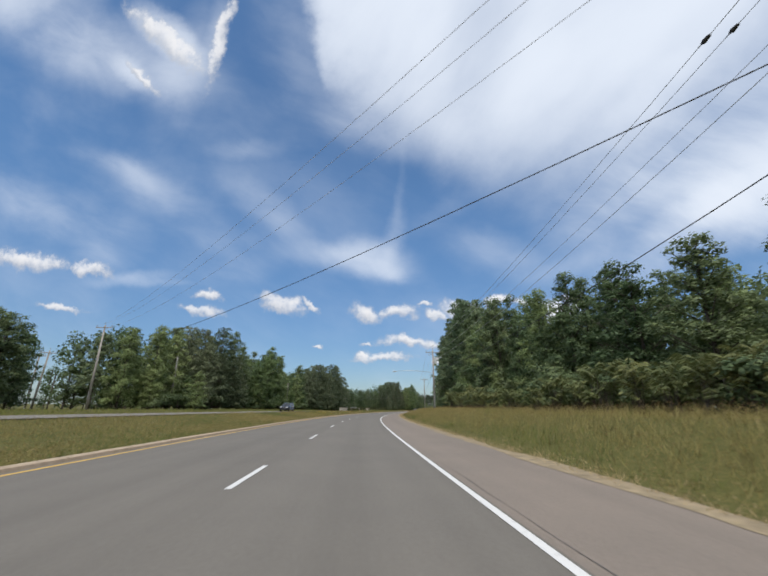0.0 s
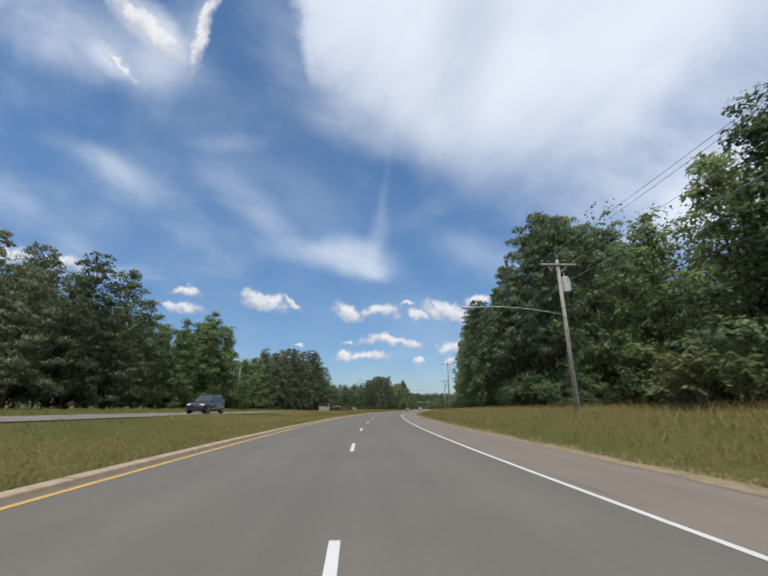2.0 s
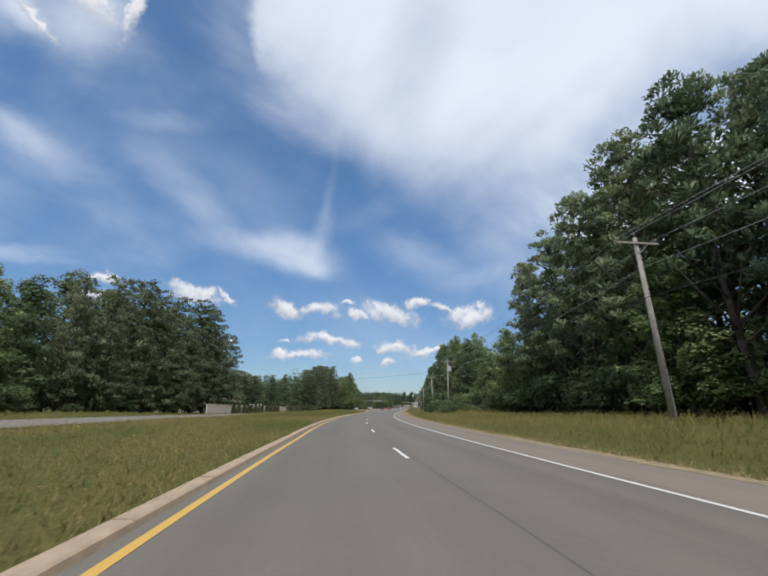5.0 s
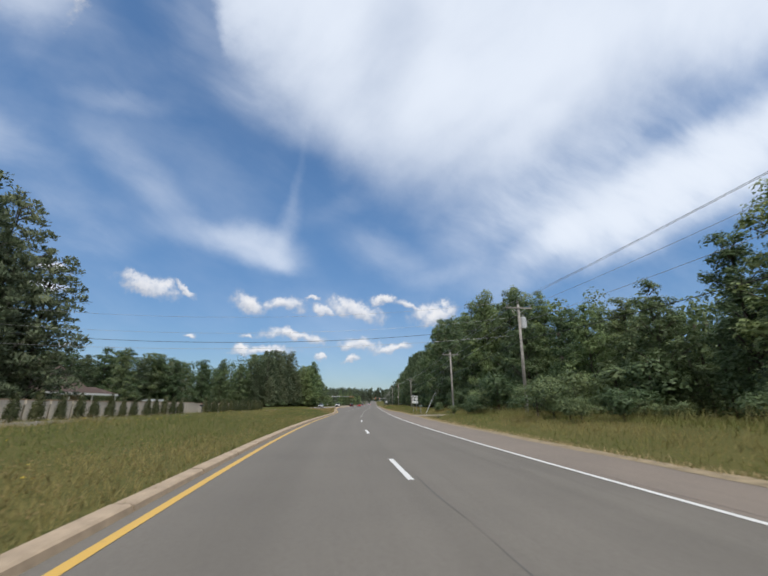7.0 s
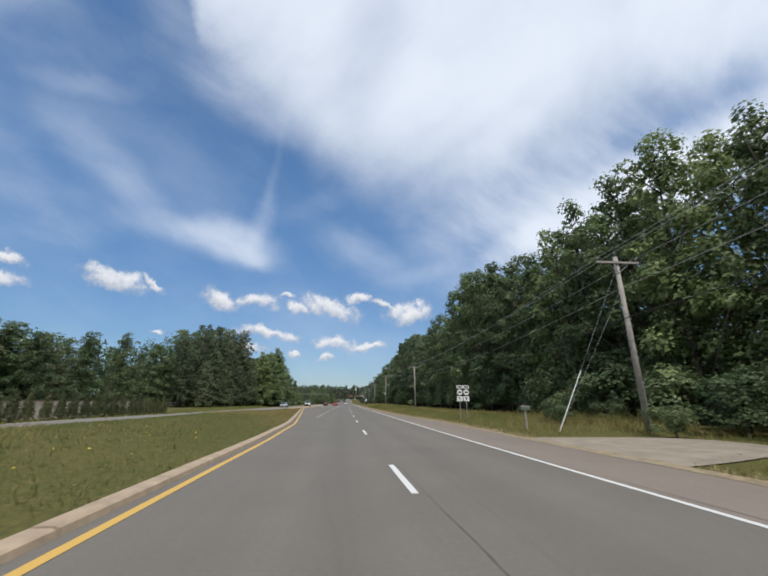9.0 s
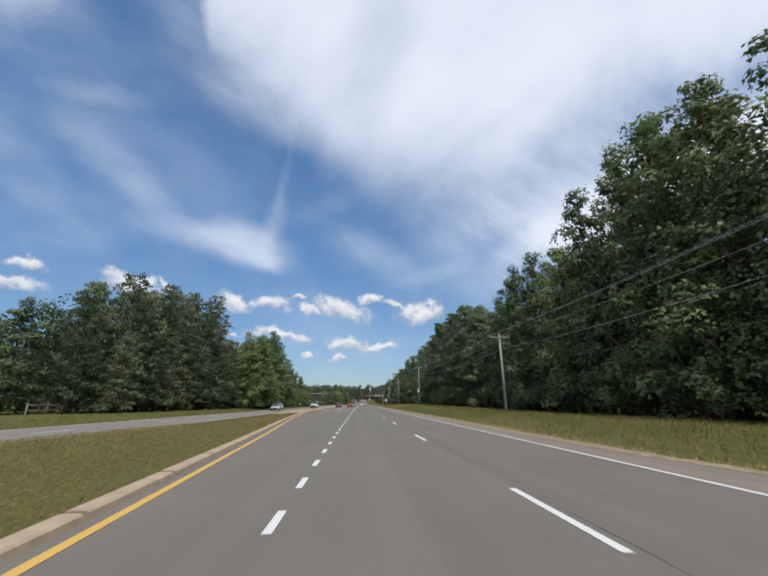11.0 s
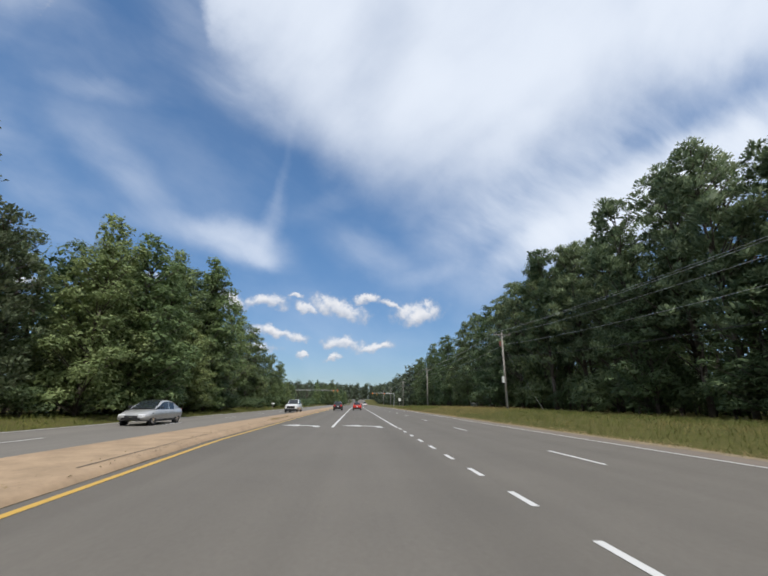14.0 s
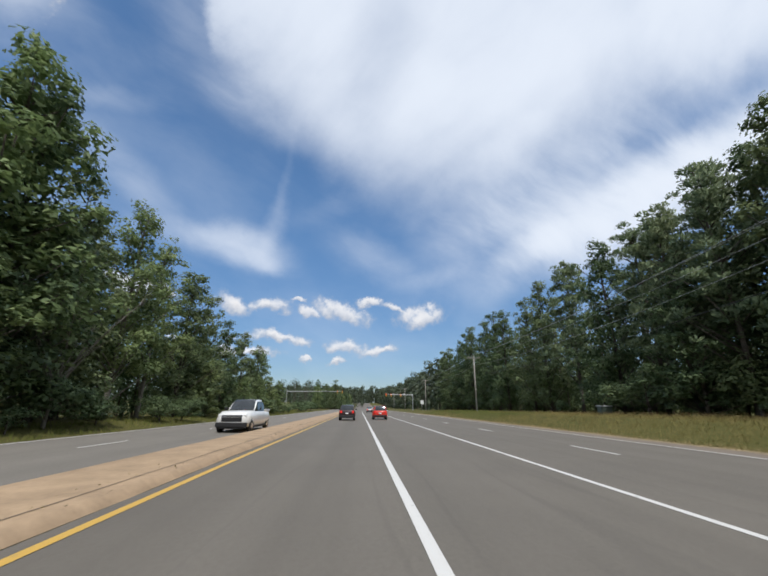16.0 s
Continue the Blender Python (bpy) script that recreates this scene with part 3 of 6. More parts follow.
paint_strip("lane_line_solid", 298.6, 432, lambda u: -3.85, 0.14, WHITE_PAINT, "solid white line beside the turning lane")

def seam(name, u0, u1, df, width, label):
    """A worn joint or crack in the asphalt, narrowing and widening on its way."""
    def offs(u):
        w = width * max(0.02, 0.35 + 1.2 * noise.noise(Vector((u * 0.31, 7.7, width * 50))) + 0.4 * noise.noise(Vector((u * 2.1, 1.1, 0))))
        c = df(u) + 0.05 * noise.noise(Vector((u * 0.5, 2.2, 0)))
        return [c - w, c + w]

    tagged(new(name, grid_mesh(name, stretch(u0, u1, 0.6), offs, level(0.003), TAR)), label, "road joint", kind="structure")


seam("lane_seam", 58, 262, lambda u: float(lerp(u, [0, 60, 110, 600], [-0.5, -0.42, 0.0, 0.0])) + 0.2, 0.022, "dark worn joint beside the broken lane line")
seam("shoulder_seam", -20, 420, lambda u: 4.3, 0.009, "thin joint between carriageway and shoulder")
crack = empty("road_cracks", pose(0, 0, 0), "short dark cracks across the lane", "road crack", kind="structure")
for cu, cd, cl in ((183.4, -1.4, 0.5), (184.7, -1.25, 1.1), (185.2, -0.9, 0.6), (186.4, -1.0, 0.7), (240.8, 0.3, 0.5), (243.6, -0.1, 0.7), (245.6, -0.5, 0.4)):
    zig = [(-cl / 2, 0.0), (-cl / 5, 0.09), (cl / 6, 0.02), (cl / 2, 0.12)]
    me = fast_mesh("crack", [(x, y + s * 0.022, 0) for x, y in zig for s in (-1, 1)], [(0, 2, 3, 1), (2, 4, 5, 3), (4, 6, 7, 5)], TAR)
    m = at(cu, cd, 0.0045)
    child("crack", me, crack, m)

ARC_U = np.arange(-80, 640, 0.5)
ARC_S = np.concatenate([[0], np.cumsum(np.hypot(np.diff(ref_x(ARC_U)), 0.5))])


# the lane dashes' phase drifts slowly along the road
PHASE_S, PHASE = [0, 100, 190, 250, 263, 279, 300, 330, 360, 400, 460], [0.22, 0.22, 0.18, 0.283, 0.41, 0.46, 0.43, 0.39, 0.47, 0.62, 0.8]


def dash_row(label, first_u, cycle, length, u0, u1, d, width, z=0.006, drift=False):
    """Painted dashes at even steps along the road, as parts of one marking."""
    top = empty("lane_dashes", pose(0, 0, 0), label, "road marking", kind="structure")
    me = fast_mesh("dash", [(-width / 2, 0, 0), (width / 2, 0, 0), (width / 2, length, 0), (-width / 2, length, 0)], [(0, 1, 2, 3)], WHITE_PAINT)
    s0 = float(np.interp(first_u, ARC_U, ARC_S))
    count = ARC_S / cycle - np.interp(ARC_S, PHASE_S, PHASE) if drift else (ARC_S - s0) / cycle
    for k in range(math.ceil(np.interp(u0, ARC_U, count)), math.floor(np.interp(u1, ARC_U, count)) + 1):
        u = float(np.interp(k, count, ARC_U))
        dd = d(u) if callable(d) else d
        x, y = spot(u, dd)
        child("dash", me, top, pose(float(x), float(y), z + 7.0 * float(smooth(620, 900, u)) + (float(far_z(u)) if z > 0.01 else 0.0), 0, 0, heading(u + 1.5)))


dash_row("broken white lane line between the through lanes", 104.8, 12.19, 3.05, -30, 560, lambda u: float(lerp(u, [0, 60, 110, 600], [-0.5, -0.42, 0.0, 0.0])), 0.13, drift=True)
dash_row("short dotted white line at the start of the turning lane", 245.26, 2.49, 1.0, 222, 298, -3.8, 0.12)
dash_row("broken white lane line of the other carriageway", 100, 12.19, 3.05, 20, 500, lambda u: float(far_near_d(u)) - 3.7, 0.12, 0.012)


def arrow_mesh():
    """A painted left-turn arrow: a bent shaft of even width and a head."""
    bm = bmesh.new()
    outer = [(1.25, 0.0), (1.22, 0.75), (1.05, 1.2), (0.7, 1.52), (0.2, 1.72), (-0.25, 1.78)]
    inner = [(0.82, 0.0), (0.83, 0.45), (0.74, 0.82), (0.5, 1.1), (0.12, 1.28), (-0.25, 1.34)]
    a, b = [bm.verts.new((x, y, 0)) for x, y in outer], [bm.verts.new((x, y, 0)) for x, y in inner]
    for i in range(5):
        bm.faces.new((b[i], a[i], a[i + 1], b[i + 1]))
    bm.faces.new([bm.verts.new((x, y, 0)) for x, y in ((-0.12, 0.78), (-0.3, 2.5), (-1.45, 1.6))])
    return bm


for d in (-9.95, -5.95):
    x, y = spot(298.6, d)
    a = part("turn_arrow", arrow_mesh(), WHITE_PAINT, None)
    a.matrix_basis = pose(float(x), float(y), 0.007, 0, 0, heading(300))
    for f in a.data.polygons:
        if f.normal.z < 0:
            f.flip()
    tagged(a, "white painted left-turn arrow on the asphalt", "road arrow", "turn arrows", "structure")


def kerb():
    """Kerb stones along the median, each with its own slight set."""
    top = empty("kerb", pose(0, 0, 0), "low tan concrete kerb along the grass median", "kerb", kind="structure")
    rng = random.Random(4)
    bm = bmesh.new()
    vs = []
    prof = [(0.0, -0.03), (-0.04, 0.08), (-0.08, 0.1), (-0.32, 0.105), (-0.36, 0.0)]
    for yy in (0.012, 2.988):
        vs.append([bm.verts.new((px, yy, pz)) for px, pz in prof])
    for i in range(len(prof) - 1):
        bm.faces.new((vs[0][i], vs[0][i + 1], vs[1][i + 1], vs[1][i]))
    bm.faces.new(vs[0])
    bm.faces.new(vs[1][::-1])
    bmesh.ops.recalc_face_normals(bm, faces=bm.faces[:])
    me = bpy.data.meshes.new("kerb_stone")
    bm.to_mesh(me)
    bm.free()
    me.materials.append(KERB_FACE)
    u = -12.0
    while u < 276:
        d = float(yellow_d(u)) - 0.28
        d2 = float(yellow_d(u + 2.9)) - 0.28
        x, y = spot(u, d)
        x2, y2 = spot(u + 2.9, d2)
        broken = 252 < u < 276
        rz = -math.degrees(math.atan2(float(x2 - x), float(y2 - y))) + (rng.uniform(-1.2, 1.2) if broken else 0)
        step = 3.0 * math.cos(math.radians(rz))
        child("kerb_stone", me, top, pose(float(x) + (rng.uniform(-0.05, 0.05) if broken else 0), float(y), rng.uniform(-0.05, 0.0) if broken else rng.uniform(-0.006, 0.004), 0, 0, rz))
        u += step


kerb()
MU = stretch(274, 445, 1.0)


def median_z(u, d):
    inner, outer = yellow_d(u) - 0.305, far_near_d(u)
    t = (inner - d) / np.maximum(inner - outer, 0.3)
    edge = np.minimum(t, 1 - t) * (inner - outer)
    rough = np.array([noise.noise(Vector((a * 0.5, b * 0.9, 0))) for a, b in zip(u, d)])
    return 0.14 * smooth(0.0, 0.12, edge) * smooth(272, 284, u) + 0.012 * rough + 0.006


def median_offsets(u):
    inner, outer = float(yellow_d(u)) - 0.305, float(far_near_d(u))
    return outer + (inner - outer) * np.array([0, 0.02, 0.06, 0.2, 0.4, 0.6, 0.8, 0.94, 0.98, 1.0])


tagged(new("median_slab", grid_mesh("median_slab", MU, median_offsets, median_z, CONCRETE)), "stained tan concrete median slab between the carriageways", "median", kind="structure")


def slab_joint(u):
    c = float(yellow_d(u)) - 0.78
    w = 0.012 + 0.02 * max(0.0, noise.noise(Vector((u * 0.8, 5.5, 0)))) + 0.03 * max(0.0, noise.noise(Vector((u * 0.13, 9.5, 0))))
    return [c - w, c + w]


tagged(new("slab_joint", grid_mesh("slab_joint", stretch(283, 440, 0.5), slab_joint, lambda u, d: median_z(u, d) + 0.008, DIRT_DARK)), "dirt-filled joint along the concrete median", "joint", kind="structure")


def driveway():
    us = stretch(193.2, 201.0, 0.4)

    def offs(u):
        g = float(verge_d(u))
        c = 1 - abs((u - 197.1) / 3.95) ** 3
        return np.linspace(g - 0.15, g + 0.1 + 6.5 * max(c, 0.02), 8)

    return grid_mesh("driveway", us, offs, lambda u, d: np.maximum(ground_z(u, d) + 0.035 * smooth(verge_d(u), verge_d(u) + 0.6, d), 0.004), GRAVEL)


tagged(new("driveway", driveway()), "pale gravel driveway apron joining the shoulder", "driveway", kind="structure")


def dirt_edge():
    """Bare dirt and grit between the shoulder and the grass."""
    us = stretch(-30, 420, 0.8)

    def offs(u):
        g = float(verge_d(u))
        a = 0.25 + 0.22 * noise.noise(Vector((u * 0.35, 1.7, 0))) + 0.1 * noise.noise(Vector((u * 1.7, 4.2, 0)))
        b = 0.35 + 0.35 * noise.noise(Vector((u * 0.22, 8.1, 0))) + 0.18 * noise.noise(Vector((u * 1.3, 2.9, 0)))
        return np.linspace(g - a, g + max(b, 0.08), 5)

    return grid_mesh("dirt_edge", us, offs, lambda u, d: np.where(d < verge_d(u), 0.003, ground_z(u, d) + 0.03), DIRT)


tagged(new("dirt_edge", dirt_edge()), "bare brown dirt and grit edging the shoulder", "dirt", kind="structure")


# ---- vegetation ----
def leaf_cards(rng, P, Nn, size, aspect, along=None):
    """Single pointed leaves (or small sprays) at P facing Nn, their tips towards along. Returns vertices and triangles."""
    n = len(P)
    Nn = Nn / np.maximum(np.linalg.norm(Nn, axis=1), 1e-6)[:, None]
    T = np.cross(Nn, rng.normal(size=(n, 3)) if along is None else np.cross(along, Nn))
    T /= np.maximum(np.linalg.norm(T, axis=1), 1e-6)[:, None]
    B = np.cross(Nn, T)
    s = size[:, None]
    k = rng.uniform(-0.3, 0.3, (n, 1))
    V = np.stack([P - T * s * 0.6, P + T * s * (0.35 + k) - B * s * aspect * 0.7, P + T * s * (0.35 - k) + B * s * aspect * 0.7], 1).reshape(-1, 3)
    return V, np.arange(n * 3).reshape(-1, 3)


def rounded(me, N):
    """Shades a leaf mesh by the mass that each leaf belongs to: one soft normal a vertex."""
    N = N / np.maximum(np.linalg.norm(N, axis=1), 1e-6)[:, None]
    me.polygons.foreach_set("use_smooth", np.ones(len(me.polygons), bool))
    me.normals_split_custom_set_from_vertices(N.astype(np.float32).tolist())
    return me


def crown_mesh(name, rng, lobes, count, size, aspect, material, flat=1.0, loose=0.42, needles=False):
    """Leaves over uneven lobes (x, y, z, r): small at the rim, large within, where they close the mass."""
    L = np.array(lobes)
    w = L[:, 3] ** 2
    pick = rng.choice(len(L), count, p=w / w.sum())
    v = rng.normal(size=(count, 3))
    v /= np.linalg.norm(v, axis=1)[:, None]
    v[:, 2] = np.where(v[:, 2] < -0.35, -v[:, 2], v[:, 2])
    deep = rng.random(count) ** 0.55
    rad = L[pick, 3] * (0.5 + 0.62 * deep)
    rad *= 1 + 0.25 * np.sin(v[:, 0] * 5 + pick) * np.cos(v[:, 1] * 6 + 2 * pick)
    P = L[pick, :3] + v * rad[:, None] * np.array([1, 1, flat])
    Nn = v + rng.normal(size=(count, 3)) * loose + np.array([0, 0, 0.5])
    tip = v + rng.normal(size=(count, 3)) * 0.35 + np.array([0, 0, 0.35]) if needles else None
    if needles:
        Nn = np.cross(tip, rng.normal(size=(count, 3)))
        Nn *= np.where((Nn * (v + np.array([0, -0.3, 0.6]))).sum(1) < 0, -1.0, 1.0)[:, None]
    V, F = leaf_cards(rng, P, Nn, size * rng.uniform(0.65, 1.3, count) * (1.75 - 1.0 * deep), aspect, tip)
    me = fast_mesh(name, V, F, material)
    axis = P * np.array([1, 1, 0])
    axis /= np.maximum(np.linalg.norm(axis, axis=1), 1e-3)[:, None]
    Nn /= np.maximum(np.linalg.norm(Nn, axis=1), 1e-6)[:, None]
    return rounded(me, np.repeat(v * 0.75 + axis * 0.25 + Nn * 0.55 + np.array([0, 0, 0.1]), 3, axis=0))


def trunk_mesh(name, H, r0, limbs, bend, material):
    bm = bmesh.new()
    pts = [Vector((bend * math.sin(k * 0.9), bend * 0.6 * math.cos(k * 1.1) - bend * 0.6, H * k / 5)) for k in range(6)]
    for k in range(5):
        tube(bm, pts[k] - Vector((0, 0, 0.3 if k == 0 else 0.02)), pts[k + 1], r0 * (1 - k * 0.17), r0 * (1 - (k + 1) * 0.17), 8)
    for a, b, r in limbs:
        tube(bm, a, b, r, r * 0.35, 5)
    me = bpy.data.meshes.new(name)
    bm.to_mesh(me)
    bm.free()
    me.polygons.foreach_set("use_smooth", np.ones(len(me.polygons), bool))
    me.materials.append(material)
    return me


def make_tree(kind, seed, H):
    """A tree prototype: an Empty with a trunk and a crown."""
    rng = np.random.default_rng(seed)
    lobes, limbs = [], []
    if kind in ("broad", "open", "young"):
        slim = kind == "open"
        n, R, low = (30, H * 0.2, 0.2) if slim else (40, H * 0.23, 0.05)
        for k in range(n):
            t = (k + rng.random()) / n
            prof = (1.02 - t) ** 0.55 * min(1.0, 0.6 + 1.8 * t)
            a, q = k * 2.4 + rng.normal(0, 0.35), R * prof * rng.uniform(0.7, 1.15)
            z = H * (low + (0.95 - low) * t)
            for f in (0.45, 0.78, 1.05):
                lobes.append((q * f * math.cos(a + 0.25 * (f - 0.5)), q * f * math.sin(a), z + 0.12 * q * f + rng.normal(0, 0.038) * H, H * rng.uniform(0.03, 0.056) * (1.2 - 0.4 * t)))
        for k in range(9):
            t = (k + 0.5) / 9
            a = k * 2.4
            r = R * (1.02 - t) ** 0.55 * min(1.0, 0.6 + 1.8 * t)
            lobes.append((0.3 * r * math.cos(a), 0.3 * r * math.sin(a), H * (low + (0.9 - low) * t), r * 0.5))
        cnt, size, aspect, flat = (9500, H * 0.0105, 0.75, 0.85) if slim else (11500, H * 0.0119, 0.75, 0.95)
        mt, bark = (LEAF_LIGHT, PALE_BARK) if slim else (LEAF_LIGHT if kind == "young" else LEAF, BARK)
        label, cat = ("light green broadleaf tree with an open uneven crown" if slim else "bright green broadleaf tree leafy down to the grass" if kind == "young" else "tall leafy broadleaf tree at the edge of the wood"), "tree"
    elif kind == "pine":
        n, R = 120, H * 0.16
        for k in range(n):
            z = H * (0.26 + 0.7 * (k + rng.random()) / n)
            t = (z / H - 0.26) / 0.7
            a, q = rng.random() * 6.283, R * (1.2 - 0.85 * t * t) * (0.3 + 0.7 * rng.random())
            lobes.append((q * math.cos(a), q * math.sin(a), z, H * rng.uniform(0.02, 0.04)))
        for k in range(8):
            t = (k + 0.5) / 8
            lobes.append((0, 0, H * (0.3 + 0.62 * t), R * (1.2 - 0.85 * t * t) * 0.38))
        cnt, size, aspect, mt, flat, bark = 9800, H * 0.0162, 0.3, NEEDLE, 0.75, BARK
        label, cat = "tall dark pine with a ragged crown and bare lower trunk", "pine tree"
    elif kind == "fullpine":
        n, R = 150, H * 0.25
        for k in range(n):
            t = (k + rng.random()) / n
            z = H * (0.08 + 0.88 * t)
            a, q = rng.random() * 6.283, R * (1.0 - 0.75 * t ** 1.6) * (0.45 + 0.55 * rng.random())
            lobes.append((q * math.cos(a), q * math.sin(a), z, H * rng.uniform(0.026, 0.05) * (1.1 - 0.35 * t)))
        for k in range(10):
            t = (k + 0.5) / 10
            lobes.append((0, 0, H * (0.1 + 0.8 * t), R * (1.0 - 0.75 * t ** 1.6) * 0.55))
        cnt, size, aspect, mt, flat, bark = 11000, H * 0.0176, 0.32, PLUME, 0.75, BARK
        label, cat = "broad dark green pine branching down to the grass", "pine tree"
    elif kind == "shrub":
        for k in range(9):
            a, q = rng.random() * 6.283, H * 0.55 * rng.random()
            lobes.append((q * math.cos(a), q * math.sin(a), H * (0.25 + 0.5 * rng.random()), H * rng.uniform(0.2, 0.32)))
        cnt, size, aspect, mt, flat, bark = 2000, 0.114, 0.65, LEAF, 0.85, BARK
        label, cat = "dense green shrub at the foot of the trees", "shrub"
    elif kind == "sumac":
        label, cat = "feathery sumac bush with drooping compound leaves", "shrub"
        bark = BARK
        P, Q, S = [], [], []
        for k in range(30):
            a, b = k * 2.4, 0.5 + 0.9 * rng.random()
            r0, z0, n = H * 0.3 * math.sqrt(rng.random()), H * rng.uniform(0.3, 0.85), 26
            c = rng.random() * 6.283
            x0, y0 = r0 * math.cos(c), r0 * math.sin(c)
            limbs.append(((x0 * 0.3, y0 * 0.3, 0), (x0, y0, z0), 0.012))
            for i in range(n):
                f = (i // 2 + 1) / 13
                q, s = 0.62 * f, (0.15 if i % 2 else -0.15) * (1.1 - 0.7 * f)
                P.append((x0 + q * math.cos(a) - s * math.sin(a), y0 + q * math.sin(a) + s * math.cos(a), z0 + 1.5 * q * b - 1.35 * q * q * b - 0.25 * abs(s)))
                Q.append((rng.normal(0, 0.4), rng.normal(0, 0.4) - 0.2, 0.8))
                S.append((-math.sin(a) * s * 4 + math.cos(a) * 0.35, math.cos(a) * s * 4 + math.sin(a) * 0.35, -0.25))
        P, Q, S = np.array(P), np.array(Q), np.array(S)
        S /= np.linalg.norm(S, axis=1)[:, None]
        B = np.cross(Q, S)
        V = np.stack([P - S * 0.13, P + B * 0.035, P + S * 0.16, P - B * 0.035], 1).reshape(-1, 3)
        crown = fast_mesh("crown", V, np.arange(len(V)).reshape(-1, 4), SUMAC_LEAF)
    else:                                              # clipped conifer of the hedge
        for k in range(14):
            t = (k + 0.5) / 14
            a = k * 2.4
            lobes.append((0.16 * math.cos(a), 0.16 * math.sin(a), H * (0.08 + 0.84 * t), H * 0.2 * (1.05 - 0.8 * t ** 1.5)))
        cnt, size, aspect, mt, flat, bark = 1900, 0.22, 0.42, HEDGE_LEAF, 1.0, BARK
        label, cat = "narrow dark conifer in a hedge row beside the pale wall", "conifer"
    for k in range(2 if kind in ("broad", "open", "young") else 0, len(lobes), 3 if kind in ("broad", "open", "young") else 4 if kind == "fullpine" else 3 if kind == "pine" else 1):
        x, y, z, r = lobes[k]
        if kind == "sumac":
            break
        limbs.append(((0, 0, max(0.3, z - 0.9 * math.hypot(x, y) - 0.2)), (x * 0.95, y * 0.95, z), H * 0.0028 + 0.012))
    names = {"shrub": "shrub", "sumac": "sumac_bush", "hedge": "hedge_conifer", "pine": "pine_tree", "fullpine": "pine_tree"}
    root = empty(names.get(kind, "tree"), pose(0, 0, -60), label, cat, "roadside " + cat + "s")
    child("trunk", trunk_mesh("trunk", H * (0.6 if kind == "sumac" else 0.93), 0.045 + H * 0.0085, limbs, H * 0.008, bark), root)
    child("crown", crown if kind == "sumac" else crown_mesh("crown", rng, lobes, cnt, size, aspect, mt, flat, needles="pine" in kind), root)
    return root


PROTO = {k: [make_tree(k, s + i, h) for i, h in enumerate(hs)] for k, s, hs in (
    ("broad", 10, (18, 18, 18, 18)), ("open", 30, (18, 18)), ("young", 150, (18, 18, 18)), ("pine", 50, (20, 20, 20)), ("fullpine", 70, (18, 18)),
    ("shrub", 90, (2.4, 2.4, 2.4)), ("hedge", 110, (4.2, 4.2)), ("sumac", 130, (2.0, 2.0)))}
BASE_H = dict(broad=18, open=18, young=18, pine=20, fullpine=18, shrub=2.4, hedge=4.2, sumac=2.0)
USED = set()


def plant(kind, u, d, H, rng, wide=1.0):
    k = rng.randrange(len(PROTO[kind]))
    p, s = PROTO[kind][k], H / BASE_H[kind]
    m = at(u, d, None, rng.uniform(0, 360))
    m.translation.z -= 0.05
    if (kind, k) not in USED:
        USED.add((kind, k))
        p.matrix_basis = m
        t = p
    else:
        t = copy_thing(p, m)
    q = s * wide * rng.uniform(0.92, 1.1)
    t.scale = (q, q, s)
    return t


RIGHT_U = [0, 14, 21, 29, 36, 47, 50, 55, 61, 66, 70, 75, 78, 86, 93, 99, 106, 111, 117, 122, 133, 141, 150, 157, 171, 176, 181, 185, 190, 195, 201,
           205, 211, 217, 223, 234, 246, 254, 258, 264, 272, 278, 285, 290, 294, 300, 306, 312, 322, 328, 335, 345, 360, 370, 392, 470]
RIGHT_H = [10, 10, 9.2, 12, 14, 10.5, 13, 16.7, 17.5, 15, 12.5, 15, 18.5, 25, 27, 22, 20.5, 20, 18.8, 23.6, 24, 22.5, 20, 13, 9.6, 9.6, 10, 11.5, 13, 17, 18,
           21, 19.5, 21, 18.2, 23, 25, 26, 20.5, 21, 21.4, 18.7, 18.6, 18, 20, 22.5, 24.2, 21, 24, 23.5, 22, 21.3, 22, 20, 22, 18]
LEFT_U = [-20, 40, 47, 52, 56, 62, 68, 73, 80, 86, 92, 97, 105, 109, 115, 121, 126, 137, 143, 149, 154, 167, 173, 185, 190, 262, 267, 271, 276, 282, 290,
          295, 298, 301, 303, 308, 311, 314, 316, 323, 328, 331, 334, 337, 342, 346, 355, 360, 381, 470]
LEFT_H = [11, 10, 9, 11, 12, 14.5, 13.8, 16.8, 17.8, 18.5, 18.7, 15.5, 13, 13.3, 19, 18.4, 13, 13, 13, 16, 19, 20.3, 21.8, 21.4, 18, 12, 15.8, 18.6, 18.4, 21.2, 21.6,
          22, 18, 13.6, 15.6, 18, 15, 14, 18.5, 19, 20.5, 18, 17, 18, 20.3, 16, 15, 14, 12, 13]


